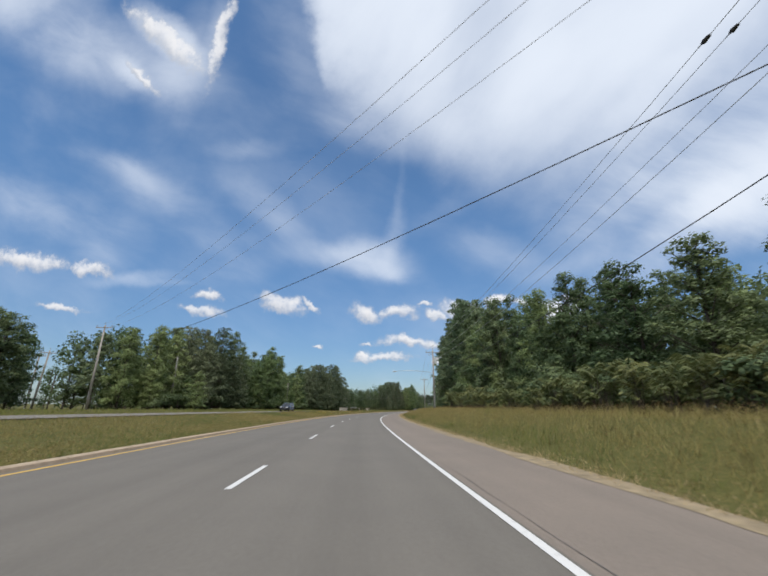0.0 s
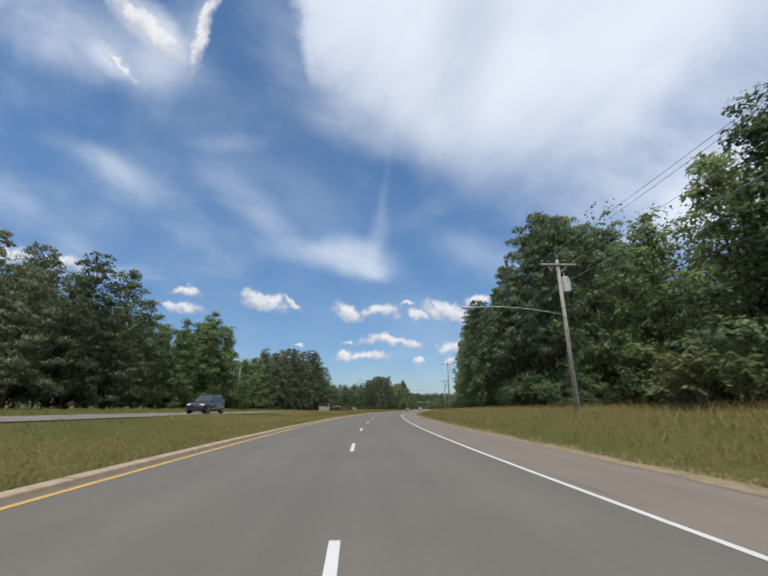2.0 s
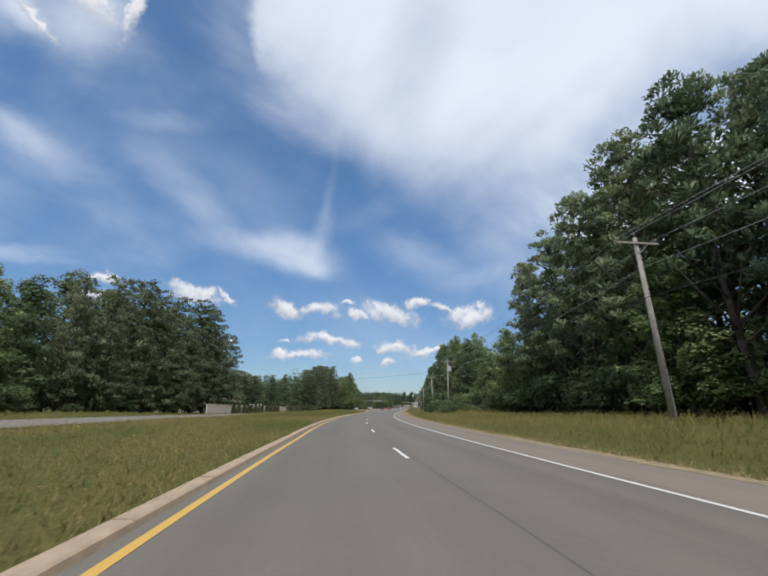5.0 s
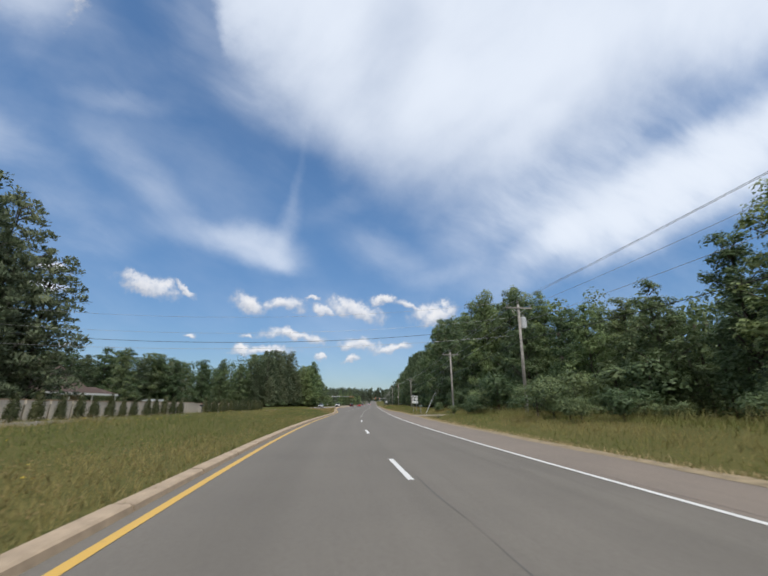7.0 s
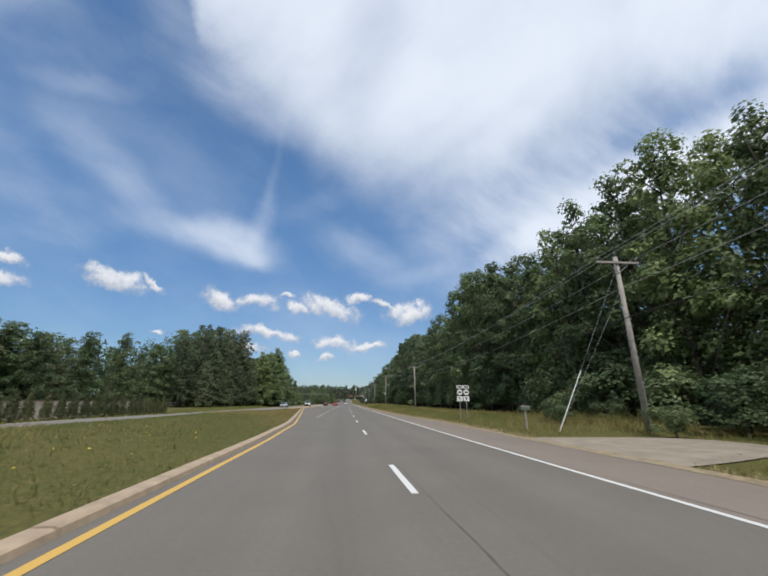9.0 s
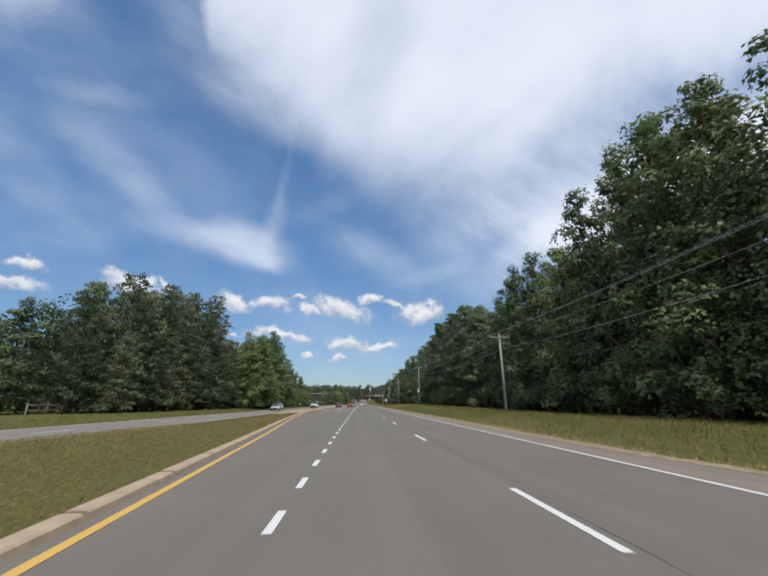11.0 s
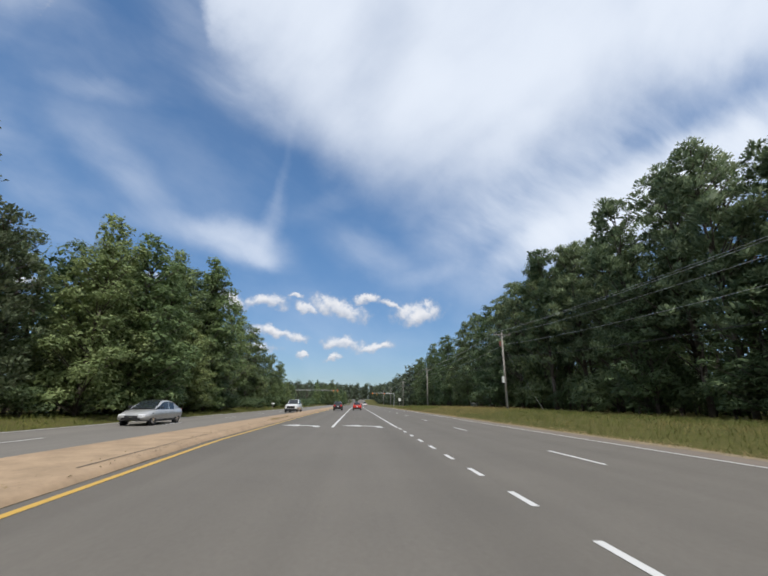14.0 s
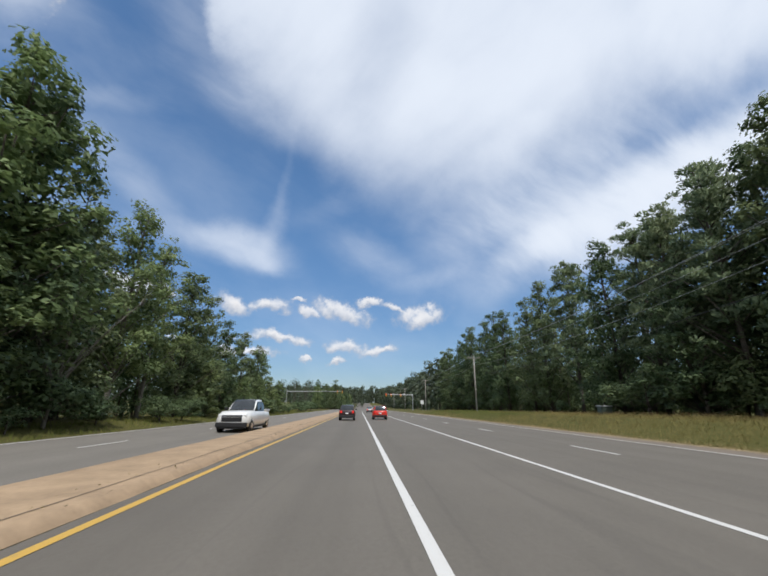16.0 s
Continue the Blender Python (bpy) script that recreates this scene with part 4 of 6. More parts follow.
def woods():
    rng = random.Random(12)
    # right-hand wood
    u = 9.0
    while u < 440:
        h = float(lerp(u, RIGHT_U, RIGHT_H))
        piny = 78 < u < 150 or 284 < u < 360
        kind = rng.choice(("pine", "pine", "pine", "broad", "broad") if piny else ("broad", "broad", "young", "broad", "broad"))
        plant(kind, u, 21.0 + rng.uniform(-0.8, 1.4), h * rng.uniform(0.96, 1.03), rng, (18.0 / h) ** 0.5 if kind in ("broad", "young") else 1.0)
        if rng.random() < (0.35 if u < 64 or 160 < u < 215 else 0.12):
            plant("young" if rng.random() < 0.4 and u < 280 else "broad", u + 2.5, 19.0 + rng.uniform(-0.6, 0.6), h * rng.uniform(0.4, 0.6), rng, 1.35)
        u += rng.uniform(4.4, 5.7) * (1.0 if u < 345 else 1.5)
    # second row, closing the gaps
    u = 12.0
    while u < 345:
        h = float(lerp(u, RIGHT_U, RIGHT_H))
        piny = 76 < u < 150 or 284 < u < 360
        plant(rng.choice(("pine", "broad", "pine") if piny else ("broad", "young", "open", "broad")), u, 25.0 + rng.uniform(-0.8, 0.8), h * rng.uniform(0.95, 1.03), rng, 1.0)
        u += rng.uniform(4.6, 6.0)
    # left-hand wood, with a gap for the side lane and the house lot
    u = -25.0
    while u < 392:
        if not (43 < u < 55 or 183 < u < 263):
            h = float(lerp(u, LEFT_U, LEFT_H))
            d0 = float(lerp(u, [0, 45, 57, 190, 262, 296, 306, 470], [-39, -39, -34.5, -34, -35, -33, -28.5, -28]))
            piny = 146 < u < 188 or 263 < u < 298 or 73 < u < 87
            kind = rng.choice(("fullpine", "fullpine", "fullpine", "pine") if piny else ("young", "broad", "young", "broad") if 58 < u < 122 or 297 < u < 330 else ("broad", "broad", "young", "broad", "open"))
            plant(kind, u, d0 + rng.uniform(-1.0, 0.8), h * rng.uniform(0.95, 1.03), rng, 1.1)
            if piny:
                plant("fullpine", u + 2.6, d0 + 2.8, h * rng.uniform(0.6, 0.85), rng, 1.15)
            elif rng.random() < 0.4:
                plant("young", u + 2.0, d0 + 2.6, h * rng.uniform(0.35, 0.55), rng, 1.4)
        u += rng.uniform(4.6, 6.0) * (1.0 if u < 350 else 1.5)
    # wood set back behind the house lot
    u = 186.0
    while u < 268:
        plant(rng.choice(("broad", "broad", "fullpine")), u, -60 + rng.uniform(-1.5, 1.5), float(lerp(u, [186, 225, 235, 268], [11, 11, 14, 15])) * rng.uniform(0.92, 1.06), rng, 1.6)
        u += rng.uniform(3.2, 4.4)
    u = 474.0
    while u < 640:
        plant(rng.choice(("broad", "young", "broad")), u, -28 + 0.07 * (u - 474) + rng.uniform(-1.5, 1.5), rng.uniform(9, 13), rng, 1.25)
        u += rng.uniform(7, 10)
    plant("broad", 512, -22, 15.5, rng, 1.35)
    # second row on the far side
    u = -22.0
    while u < 345:
        if not (43 < u < 53 or 171 < u < 266):
            plant(rng.choice(("broad", "pine", "broad")), u, float(lerp(u, [0, 45, 57, 190, 262, 296, 306, 470], [-44, -44, -39, -39, -40, -38, -33, -33])), float(lerp(u, LEFT_U, LEFT_H)) * rng.uniform(0.88, 0.98), rng, 1.15)
        u += rng.uniform(5.4, 7.0)
    plant("broad", 216, -45, 11.6, rng, 1.1)
    for u, d, h in ((34, -31.5, 9), (36, -33, 9.8), (38.5, -33.4, 9.7), (40, -36, 10.4), (42.5, -35.5, 9.2), (45, -42, 10), (60, -43, 11), (104, -32, 13), (109, -31.5, 15), (113, -32.5, 18), (117, -31.5, 17), (250, -53, 13), (255, -48, 13.5), (259, -44, 14), (263, -40, 13), (303, -26.5, 14), (308, -26, 16), (313, -26.5, 14.5), (325.5, -27.6, 20.5)):
        plant("broad" if u < 100 or 240 < u < 270 else "young", u, d, h, rng, 1.25)
    # undergrowth along both edges
    u = 8.0
    while u < 440:
        tall = 2.5 if u < 62 else 1.6
        if u < 64:
            for k in range(2):
                plant("sumac", u + k * 1.8, 15.0 + rng.uniform(-0.6, 0.9), rng.uniform(1.5, 2.6), rng, 0.9)
        if u < 64 and rng.random() < 0.5 or 160 < u < 215 or rng.random() < 0.1:
            plant("shrub", u, 16.6 + rng.uniform(-0.6, 1.0), tall * rng.uniform(0.6, 1.25), rng, 1.3)
        if rng.random() < (0.7 if u < 64 or 160 < u < 215 else 0.12):
            plant("shrub", u + 1.2, 18.2 + rng.uniform(-0.8, 0.8), rng.uniform(2.2, 4.4), rng, 1.2)
        if 64 < u < 345 and not 160 < u < 215:
            plant("shrub", u + 0.6, 20.8 + rng.uniform(-0.6, 0.8), rng.uniform(2.6, 5.0), rng, 1.15)
        if not (43 < u < 55 or 189 < u < 263) and rng.random() < 0.8:
            d0 = float(lerp(u, [0, 45, 57, 190, 262, 296, 306, 440], [-36, -36, -31, -31, -31, -29.5, -25.5, -25]))
            plant("shrub", u, d0 + rng.uniform(-0.8, 0.8), rng.uniform(1.0, 3.2), rng, 1.4)
        u += rng.uniform(3.0, 4.4)
    for u, d, h in ((183, 13.6, 4.2), (185.5, 14.6, 3.6), (170, 12.4, 2.4), (173, 12.8, 2.2), (166, 11.8, 1.4), (164, 12.8, 1.8), (168.5, 12.6, 1.4), (199.5, 13.0, 1.4), (206, 11.8, 1.2), (208, 12.4, 1.6), (187, 11.6, 1.3)):
        plant("shrub", u, d, h, rng, 1.25)
    plant("young", 66.5, -27.4, 6.8, rng, 1.2)
    plant("young", 120.0, -27.6, 5.5, rng, 1.2)
    plant("fullpine", 290.5, -30.5, 21.5, rng, 0.95)
    # conifers of the hedge
    for k in range(13):
        plant("hedge", 175 + k * 2.02, -24.9 + rng.uniform(-0.15, 0.15), rng.uniform(2.2, 2.6), rng, 0.95)
    for k in range(21):
        plant("hedge", 206.8 + k * 1.5, -25.0 + rng.uniform(-0.15, 0.15), rng.uniform(2.3, 2.65), rng, 0.95)


woods()
for kind, protos in PROTO.items():
    for k, p in enumerate(protos):
        if (kind, k) not in USED:
            plant(kind, 300 + 5 * k, 40, BASE_H[kind], random.Random(1))


def deep_woods(name, spots, label, seed, grain=0.034):
    """Trees behind the front rows, joined: leaf clumps, trunks and undergrowth."""
    rng = np.random.default_rng(seed)
    P, Q, S = [], [], []
    TV, TF = [], []
    for u, d, h, n, *g in spots:
        x, y = spot(u, d)
        z0 = float(ground_z(u, d))
        m = 11
        a, t = rng.random(m) * 6.283, (np.arange(m) + rng.random(m)) / m
        q = h * 0.2 * np.sqrt(rng.random(m)) * np.where(t < 0.75, 1.0, 0.55)
        C = np.stack([float(x) + q * np.cos(a), float(y) + q * np.sin(a), z0 + h * (0.06 + 0.86 * t)], 1)
        pick = rng.integers(0, m, n)
        v = rng.normal(size=(n, 3))
        v /= np.linalg.norm(v, axis=1)[:, None]
        P.append(C[pick] + v * h * 0.105 * rng.uniform(0.55, 1.1, (n, 1)))
        Q.append(v + rng.normal(size=(n, 3)) * 0.45 + np.array([0, 0, 0.4]))
        S.append((min(0.4, h * g[0]) if g else h * grain) * rng.uniform(0.6, 1.3, n))
        k = len(TV) * 6
        r = 0.05 + h * 0.008
        TV.append([(float(x) + r * c, float(y) + r * s, z) for z in (z0 - 0.2, z0 + h * 0.8) for c, s in ((1, 0), (-0.5, 0.87), (-0.5, -0.87))])
        TF += [(k, k + 1, k + 4, k + 3), (k + 1, k + 2, k + 5, k + 4), (k + 2, k, k + 3, k + 5)]
    Q = np.concatenate(Q)
    V, F = leaf_cards(rng, np.concatenate(P), Q, np.concatenate(S), 0.75)
    TV = np.array(TV).reshape(-1, 3)
    TF = np.array(TF)
    tri = np.concatenate([TF[:, [0, 1, 2]], TF[:, [0, 2, 3]]])
    me = fast_mesh(name, np.concatenate([TV, V]), np.concatenate([tri, F + len(TV)]), [BARK, HAZED_LEAF if "distant" in name else LEAF], False, np.concatenate([np.zeros(len(tri)), np.ones(len(F))]))
    rounded(me, np.concatenate([TV * 0 + np.array([0.0, -1.0, 0.0]), np.repeat(Q, 3, axis=0)]))
    tagged(new(name, me), label, "woods", kind="stuff")


def behind():
    rng = random.Random(31)
    A, B, C = [], [], []
    u = 4.0
    while u < 450:
        for d in (27, 34):
            A.append((u + rng.uniform(-2, 2), d + rng.uniform(-2, 2), float(lerp(u + (d - 20) * 0.4, RIGHT_U, RIGHT_H)) * rng.uniform(0.83, 0.97), *((800, 0.03) if d < 30 else (900, 0.032))))
        A.append((u, 23.5 + rng.uniform(-1, 1), rng.uniform(5.0, 8.0), 600, 0.04))
        for w in (0, 2.75):
            A.append((u + w, 22.6 + rng.uniform(-0.6, 0.6), rng.uniform(3.2, 4.6), 560, 0.042))
            A.append((u + w, 29 + rng.uniform(-1, 1), rng.uniform(3.5, 5.0), 240, 0.07))
            A.append((u + w, 38 + rng.uniform(-1, 1), rng.uniform(6.0, 8.0), 620, 0.06))
            A.append((u + w, 33 + rng.uniform(-1, 1), rng.uniform(9.0, 13.0), 800, 0.045))
            A.append((u + w, 46 + rng.uniform(-1, 1), rng.uniform(8.0, 10.0), 380, 0.09))
        A.append((u + 2.5, 30 + rng.uniform(-1, 1), rng.uniform(6.0, 10.0), 380, 0.055))
        u += 5.5
    u = -30.0
    while u < 395:
        if not (42 < u < 56 or 190 < u < 262):
            d0 = float(lerp(u, [0, 45, 57, 190, 262, 296, 306, 470], [-46, -46, -41, -41, -41, -39, -35, -34]))
            B.append((u + 2, d0 + 4, rng.uniform(4.5, 7.5), 500, 0.042))
            for w in (0, 2.75):
                B.append((u + w, d0 + 2.5 + rng.uniform(-0.6, 0.6), rng.uniform(3.2, 4.8), 520, 0.042))
            B.append((u + rng.uniform(0, 2), d0 - 4, rng.uniform(5.0, 8.0), 520))
            B.append((u - 2, d0 - 13, rng.uniform(6.0, 9.0), 520))
            for d in (d0, d0 - 8):
                B.append((u + rng.uniform(-2, 2), d + rng.uniform(-2, 2), float(lerp(u, LEFT_U, LEFT_H)) * rng.uniform(0.83, 0.97), *((1150, 0.036) if d == d0 else (800, 0.036))))
        else:
            for d in (-63, -68, -76) if u > 60 else (-50, -56, -66):
                B.append((u + rng.uniform(-2, 2), d, rng.uniform(9.5, 12.5), 1100))
            B.append((u, -57 if u > 60 else -47, rng.uniform(4.0, 6.0), 800))
        if 180 < u < 345:
            for d in (-56, -64, -72) if u > 262 else (-84,):
                B.append((u + rng.uniform(-2, 2), d + rng.uniform(-2, 2), rng.uniform(13, 17), 600))
        u += 5.5
    for u in np.arange(440, 860, 8.0):
        for d in (22, 30, -30, -38) if u > 640 else (22, 30):
            C.append((u + rng.uniform(-3, 3), d + rng.uniform(-2, 2), rng.uniform(15, 21), 420))
    for u in np.arange(474, 660, 6.0):
        for d in (-33, -41):
            C.append((u + rng.uniform(-2, 2), d + 0.07 * (u - 474) + rng.uniform(-2, 2), rng.uniform(9, 14), 520, 0.045))
    for k in range(-72, 64):
        for u in (850, 862, 890):
            C.append((u + rng.uniform(-8, 8), k * 3.2 + rng.uniform(-3, 3), rng.uniform(8, 13) if u == 850 else rng.uniform(19, 27), 260 if u == 850 else 380))
    for u, d in ((700, -14), (705, -19), (712, -9)):
        C.append((u, d, 21, 300))
    deep_woods("woods_right", A, "deep green wood behind the roadside trees", 41)
    deep_woods("woods_left", B, "deep green wood behind the far verge", 42)
    deep_woods("woods_distant", C, "distant tree line beyond the crossing", 43, 0.06)


behind()


def blades(name, rng, u, d, h, width, material, label, heads=""):
    """Bent blades, four to a tuft, as one sheet of stuff; seed heads over them if named."""
    n, q = len(u), 4
    U = np.repeat(u, q) + rng.normal(0, 0.12, n * q)
    D = np.repeat(d, q) + rng.normal(0, 0.12, n * q)
    x, y = spot(U, D)
    z = ground_z(U, D) - 0.02
    H = np.repeat(h, q) * rng.uniform(0.5, 1.2, n * q)
    a = rng.uniform(-1.45, 1.45, n * q)
    lean = rng.normal(0, 0.42, (n * q, 2)) * H[:, None]
    W = 0.8 * width * rng.uniform(0.6, 1.4, n * q)
    V = np.stack([np.stack([x - W * np.cos(a), y - W * np.sin(a), z], 1), np.stack([x + W * np.cos(a), y + W * np.sin(a), z], 1),
                  np.stack([x + lean[:, 0], y + lean[:, 1], z + H], 1)], 1).reshape(-1, 3)
    me = rounded(fast_mesh(name, V, np.arange(len(V)).reshape(-1, 3), material), np.repeat(np.stack([lean[:, 0] / H * 0.5, lean[:, 1] / H * 0.5 - 0.15, np.ones(n * q)], 1), 3, axis=0))
    tagged(new(name, me), label, "grass", kind="stuff")
    if heads:
        U, D = np.repeat(u, 3) + rng.normal(0, 0.2, n * 3), np.repeat(d, 3) + rng.normal(0, 0.2, n * 3)
        x, y = spot(U, D)
        P = np.stack([x, y, ground_z(U, D) + np.repeat(h, 3) * rng.uniform(0.55, 1.25, n * 3)], 1)
        V, F = leaf_cards(rng, P, rng.normal(0, 0.7, (n * 3, 3)) + np.array([0, 0, 0.8]), rng.uniform(0.025, 0.055, n * 3), 0.4)
        tagged(new(heads, fast_mesh(heads, V, F, SEED)), "tan seed heads over the dry grass", "grass", kind="stuff")


def meadow():
    rng = np.random.default_rng(5)
    n = 50000
    u = rng.uniform(1, 400, n)
    g = verge_d(u)
    d = g + 0.1 + rng.random(n) ** 0.9 * (16.6 - g)
    keep = ~((u > 193) & (u < 201.2) & (d < g + 6.8))
    u, d, g = u[keep], d[keep], g[keep]
    patch = np.array([noise.noise(Vector((a * 0.09, b * 0.35, 0))) for a, b in zip(u, d)])
    dry = patch + rng.normal(0, 0.25, len(u)) + 0.75 * smooth(1.0, 4.0, d - g) * smooth(150, 60, u) - 0.3 * smooth(230, 290, u) + 1.1 * smooth(316, 326, u) * smooth(356, 346, u) > 0.05
    h = 0.1 + 0.26 * smooth(0.2, 2.2, d - g) * rng.uniform(0.6, 1.3, len(u)) * (1.25 - 0.45 * smooth(60, 190, u) + 0.0)
    blades("tall_grass", rng, u[dry], d[dry], h[dry] * 1.05, 0.012, GRASS_DRY, "tall tan seeding grass on the verge", "seed_heads")
    blades("green_grass", rng, u[~dry], d[~dry], h[~dry], 0.014, GRASS_GREEN, "rough green grass on the verge")
    n = 60000
    u = rng.uniform(1, 276, n)
    a, b = yellow_d(u) - 0.78, far_near_d(u) + 0.35
    d = a - rng.random(n) ** 1.15 * (a - b)
    patch = np.array([noise.noise(Vector((p * 0.07, q * 0.25, 7))) for p, q in zip(u, d)])
    dry = patch + rng.normal(0, 0.25, n) + 0.2 * smooth(150, 60, u) - 0.22 * smooth(135, 170, u) + 0.6 * smooth(212, 238, u) > 0.02
    h = (0.1 + 0.18 * rng.random(n)) * (1 + 0.5 * patch) * (1 - 0.45 * smooth(170, 215, u))
    blades("median_grass", rng, u[~dry], d[~dry], h[~dry], 0.014, GRASS_GREEN, "uneven green grass on the median")
    blades("median_dry_grass", rng, u[dry], d[dry], h[dry], 0.012, GRASS_DRY, "dry tan grass on the median beside the kerb", "median_seed_heads")
    n = 1800
    u = np.concatenate([rng.uniform(172, 191, n // 2), rng.uniform(201, 214, n // 4), rng.uniform(150, 172, n - n // 2 - n // 4)])
    d = 12.2 + rng.random(n) * 3.6
    blades("rank_grass", rng, u, d, rng.uniform(0.45, 0.95, n), 0.014, GRASS_DRY, "tall rank tan grass along the wood edge", "rank_seed_heads")
    n = 9000
    u = rng.uniform(-5, 420, n)
    d = far_near_d(u) - 7.7 - rng.random(n) * 5.0
    blades("far_verge_grass", rng, u, d, rng.uniform(0.12, 0.4, n), 0.03, GRASS_GREEN, "green grass along the far verge")
    n = 9000
    u = rng.uniform(-2, 400, n)
    g = verge_d(u)
    d = g + 0.12 + np.abs(rng.normal(0, 0.42, n))
    keep = ~((u > 193) & (u < 201.2))
    u, d = u[keep], d[keep]
    blades("straw_fringe", rng, u, d, rng.uniform(0.06, 0.2, len(u)), 0.016, STRAW, "bleached straw-coloured grass fringing the shoulder")
    # yellow flowers in the median
    n = 1800
    u = np.concatenate([rng.normal(86, 7, n // 2), rng.uniform(60, 200, n // 2)])
    t = rng.random(n)
    d = yellow_d(u) - 1.4 - t * 9
    x, y = spot(u, d)
    P = np.stack([x, y, ground_z(u, d) + rng.uniform(0.12, 0.34, n)], 1)
    V, F = leaf_cards(rng, P, rng.normal(0, 0.4, (n, 3)) + np.array([0, 0, 1.0]), rng.uniform(0.025, 0.055, n), 0.9)
    tagged(new("wildflowers", fast_mesh("wildflowers", V, F, FLOWER)), "small yellow wildflowers among the median grass", "flowers", kind="stuff")


meadow()


# ---- poles and wires ----
def cyl(bm, a, b, r, n=12):
    return tube(bm, a, b, r, r, n)


def utility_pole(u, d, top, label, lean=(0.0, 0.0), transformer=False, lamp=False, box_at=None, arm=True, brown_can=False, group="poles along the road"):
    """A wooden pole with its crossarm and fittings; returns the places of its wires."""
    base = at(u, d)
    H = top - base.translation.z
    root = empty("utility_pole", base @ pose(0, 0, 0, lean[0], lean[1], 0), label, "utility pole", group)
    part("pole", tube(bmesh.new(), (0, 0, -0.4), (0, 0, H), 0.165, 0.105, 14), POLE_WOOD, root, smooth_faces=True)
    tips = [(0, 0, H + 0.3)]
    if arm:
        part("crossarm", box(bmesh.new(), -1.22, 1.22, -0.17, -0.07, H - 0.42, H - 0.3, 0.012), POLE_WOOD, root)
        for s in (-1, 1):
            part("brace", tube(bmesh.new(), (s * 0.62, -0.12, H - 0.4), (0, -0.12, H - 0.95), 0.016, 0.016, 6), METAL, root)
        tips += [(-1.1, -0.12, H - 0.08), (1.1, -0.12, H - 0.08)]
    for x, y, z in tips:
        bm = bmesh.new()
        cyl(bm, (x, y, z - 0.24), (x, y, z - 0.08), 0.014, 8)
        for k, r in enumerate((0.075, 0.06, 0.045)):
            cyl(bm, (x, y, z - 0.1 + k * 0.045), (x, y, z - 0.065 + k * 0.045), r, 10)
        part("insulator", bm, PORCELAIN, root)
    if transformer:
        bm = bmesh.new()
        cyl(bm, (0.36, 0.0, H - 2.25), (0.36, 0.0, H - 1.3), 0.24, 18)
        tube(bm, (0.36, 0, H - 1.3), (0.36, 0, H - 1.22), 0.26, 0.2, 18)
        for k in range(5):
            a = -0.9 + k * 0.45
            box(bm, 0.36 + 0.24 * math.cos(a) - 0.012, 0.36 + 0.3 * math.cos(a), 0.24 * math.sin(a) - 0.02, 0.24 * math.sin(a) + 0.02, H - 2.15, H - 1.4)
        can = part("transformer", bm, GREY_PAINT, root, "pale grey transformer can")
        part("bushing", tube(bmesh.new(), (0.3, -0.1, H - 1.25), (0.27, -0.12, H - 0.92), 0.05, 0.03, 8), PORCELAIN, can)
        part("cutout_fuse", tube(bmesh.new(), (-0.78, -0.3, H - 0.62), (-0.62, -0.34, H - 0.92), 0.04, 0.05, 8), PORCELAIN, root)
        part("jumper_wire", tube(bmesh.new(), (-0.6, -0.34, H - 0.72), (0.0, -0.14, H - 0.7), 0.01, 0.01, 5), WIRE, root)
    if lamp:
        za = 7.3 - base.translation.z
        bm = bmesh.new()
        prev = Vector((-0.1, 0, za))
        for k in range(1, 9):
            q = Vector((-0.1 - 0.78 * k, -0.12 * k, za + 0.28 * math.sin(k / 8 * 2.6)))
            tube(bm, prev, q, 0.034, 0.032, 8)
            prev = q
        a = part("lamp_arm", bm, METAL, root, "long galvanised lamp arm")
        bm = bmesh.new()
        bmesh.ops.create_uvsphere(bm, u_segments=12, v_segments=8, radius=1.0, matrix=Matrix.LocRotScale(prev + Vector((-0.28, 0, -0.04)), None, (0.36, 0.14, 0.1)))
        part("lamp_head", bm, GREY_PAINT, a, "cobra-head street lamp", True)
    if box_at:
        zb = box_at - base.translation.z
        part("meter_box", box(bmesh.new(), -0.42, -0.14, -0.16, 0.16, zb - 0.42, zb + 0.42, 0.02), WHITE_COVER, root, "white box on the pole")
    if brown_can:
        part("capacitor_can", tube(bmesh.new(), (-0.32, 0, H - 1.95), (-0.32, 0, H - 1.25), 0.17, 0.17, 14), RUST, root, "red-brown can under the crossarm")
    part("ground_wire_cover", box(bmesh.new(), -0.02, 0.03, -0.185, -0.155, 0.0, 2.4, 0.005), METAL, root)
    m = root.matrix_basis
    return [m @ Vector(t) for t in tips] + [m @ Vector((0.14, -0.1, H - 1.7)), m @ Vector((-0.14, -0.1, H - 3.4))]


def wire(points, sag, r, material, label, name="power_line"):
    """One conductor hung from point to point."""
    cu = bpy.data.curves.new(name, "CURVE")
    cu.dimensions, cu.bevel_depth, cu.bevel_resolution = "3D", r, 1
    sp = cu.splines.new("POLY")
    pts = []
    for a, b in zip(points, points[1:]):
        n = 14
        s = sag * ((b - a).length / 56.0) ** 2
        for k in range(n):
            t = k / n
            p = a.lerp(b, t)
            pts.append((p.x, p.y, p.z - 4 * s * t * (1 - t)))
    pts.append(tuple(points[-1]))
    sp.points.add(len(pts) - 1)
    for q, p in zip(sp.points, pts):
        q.co = (*p, 1)
    cu.materials.append(material)
    return tagged(new(name, cu), label, "overhead wire", "overhead wires")


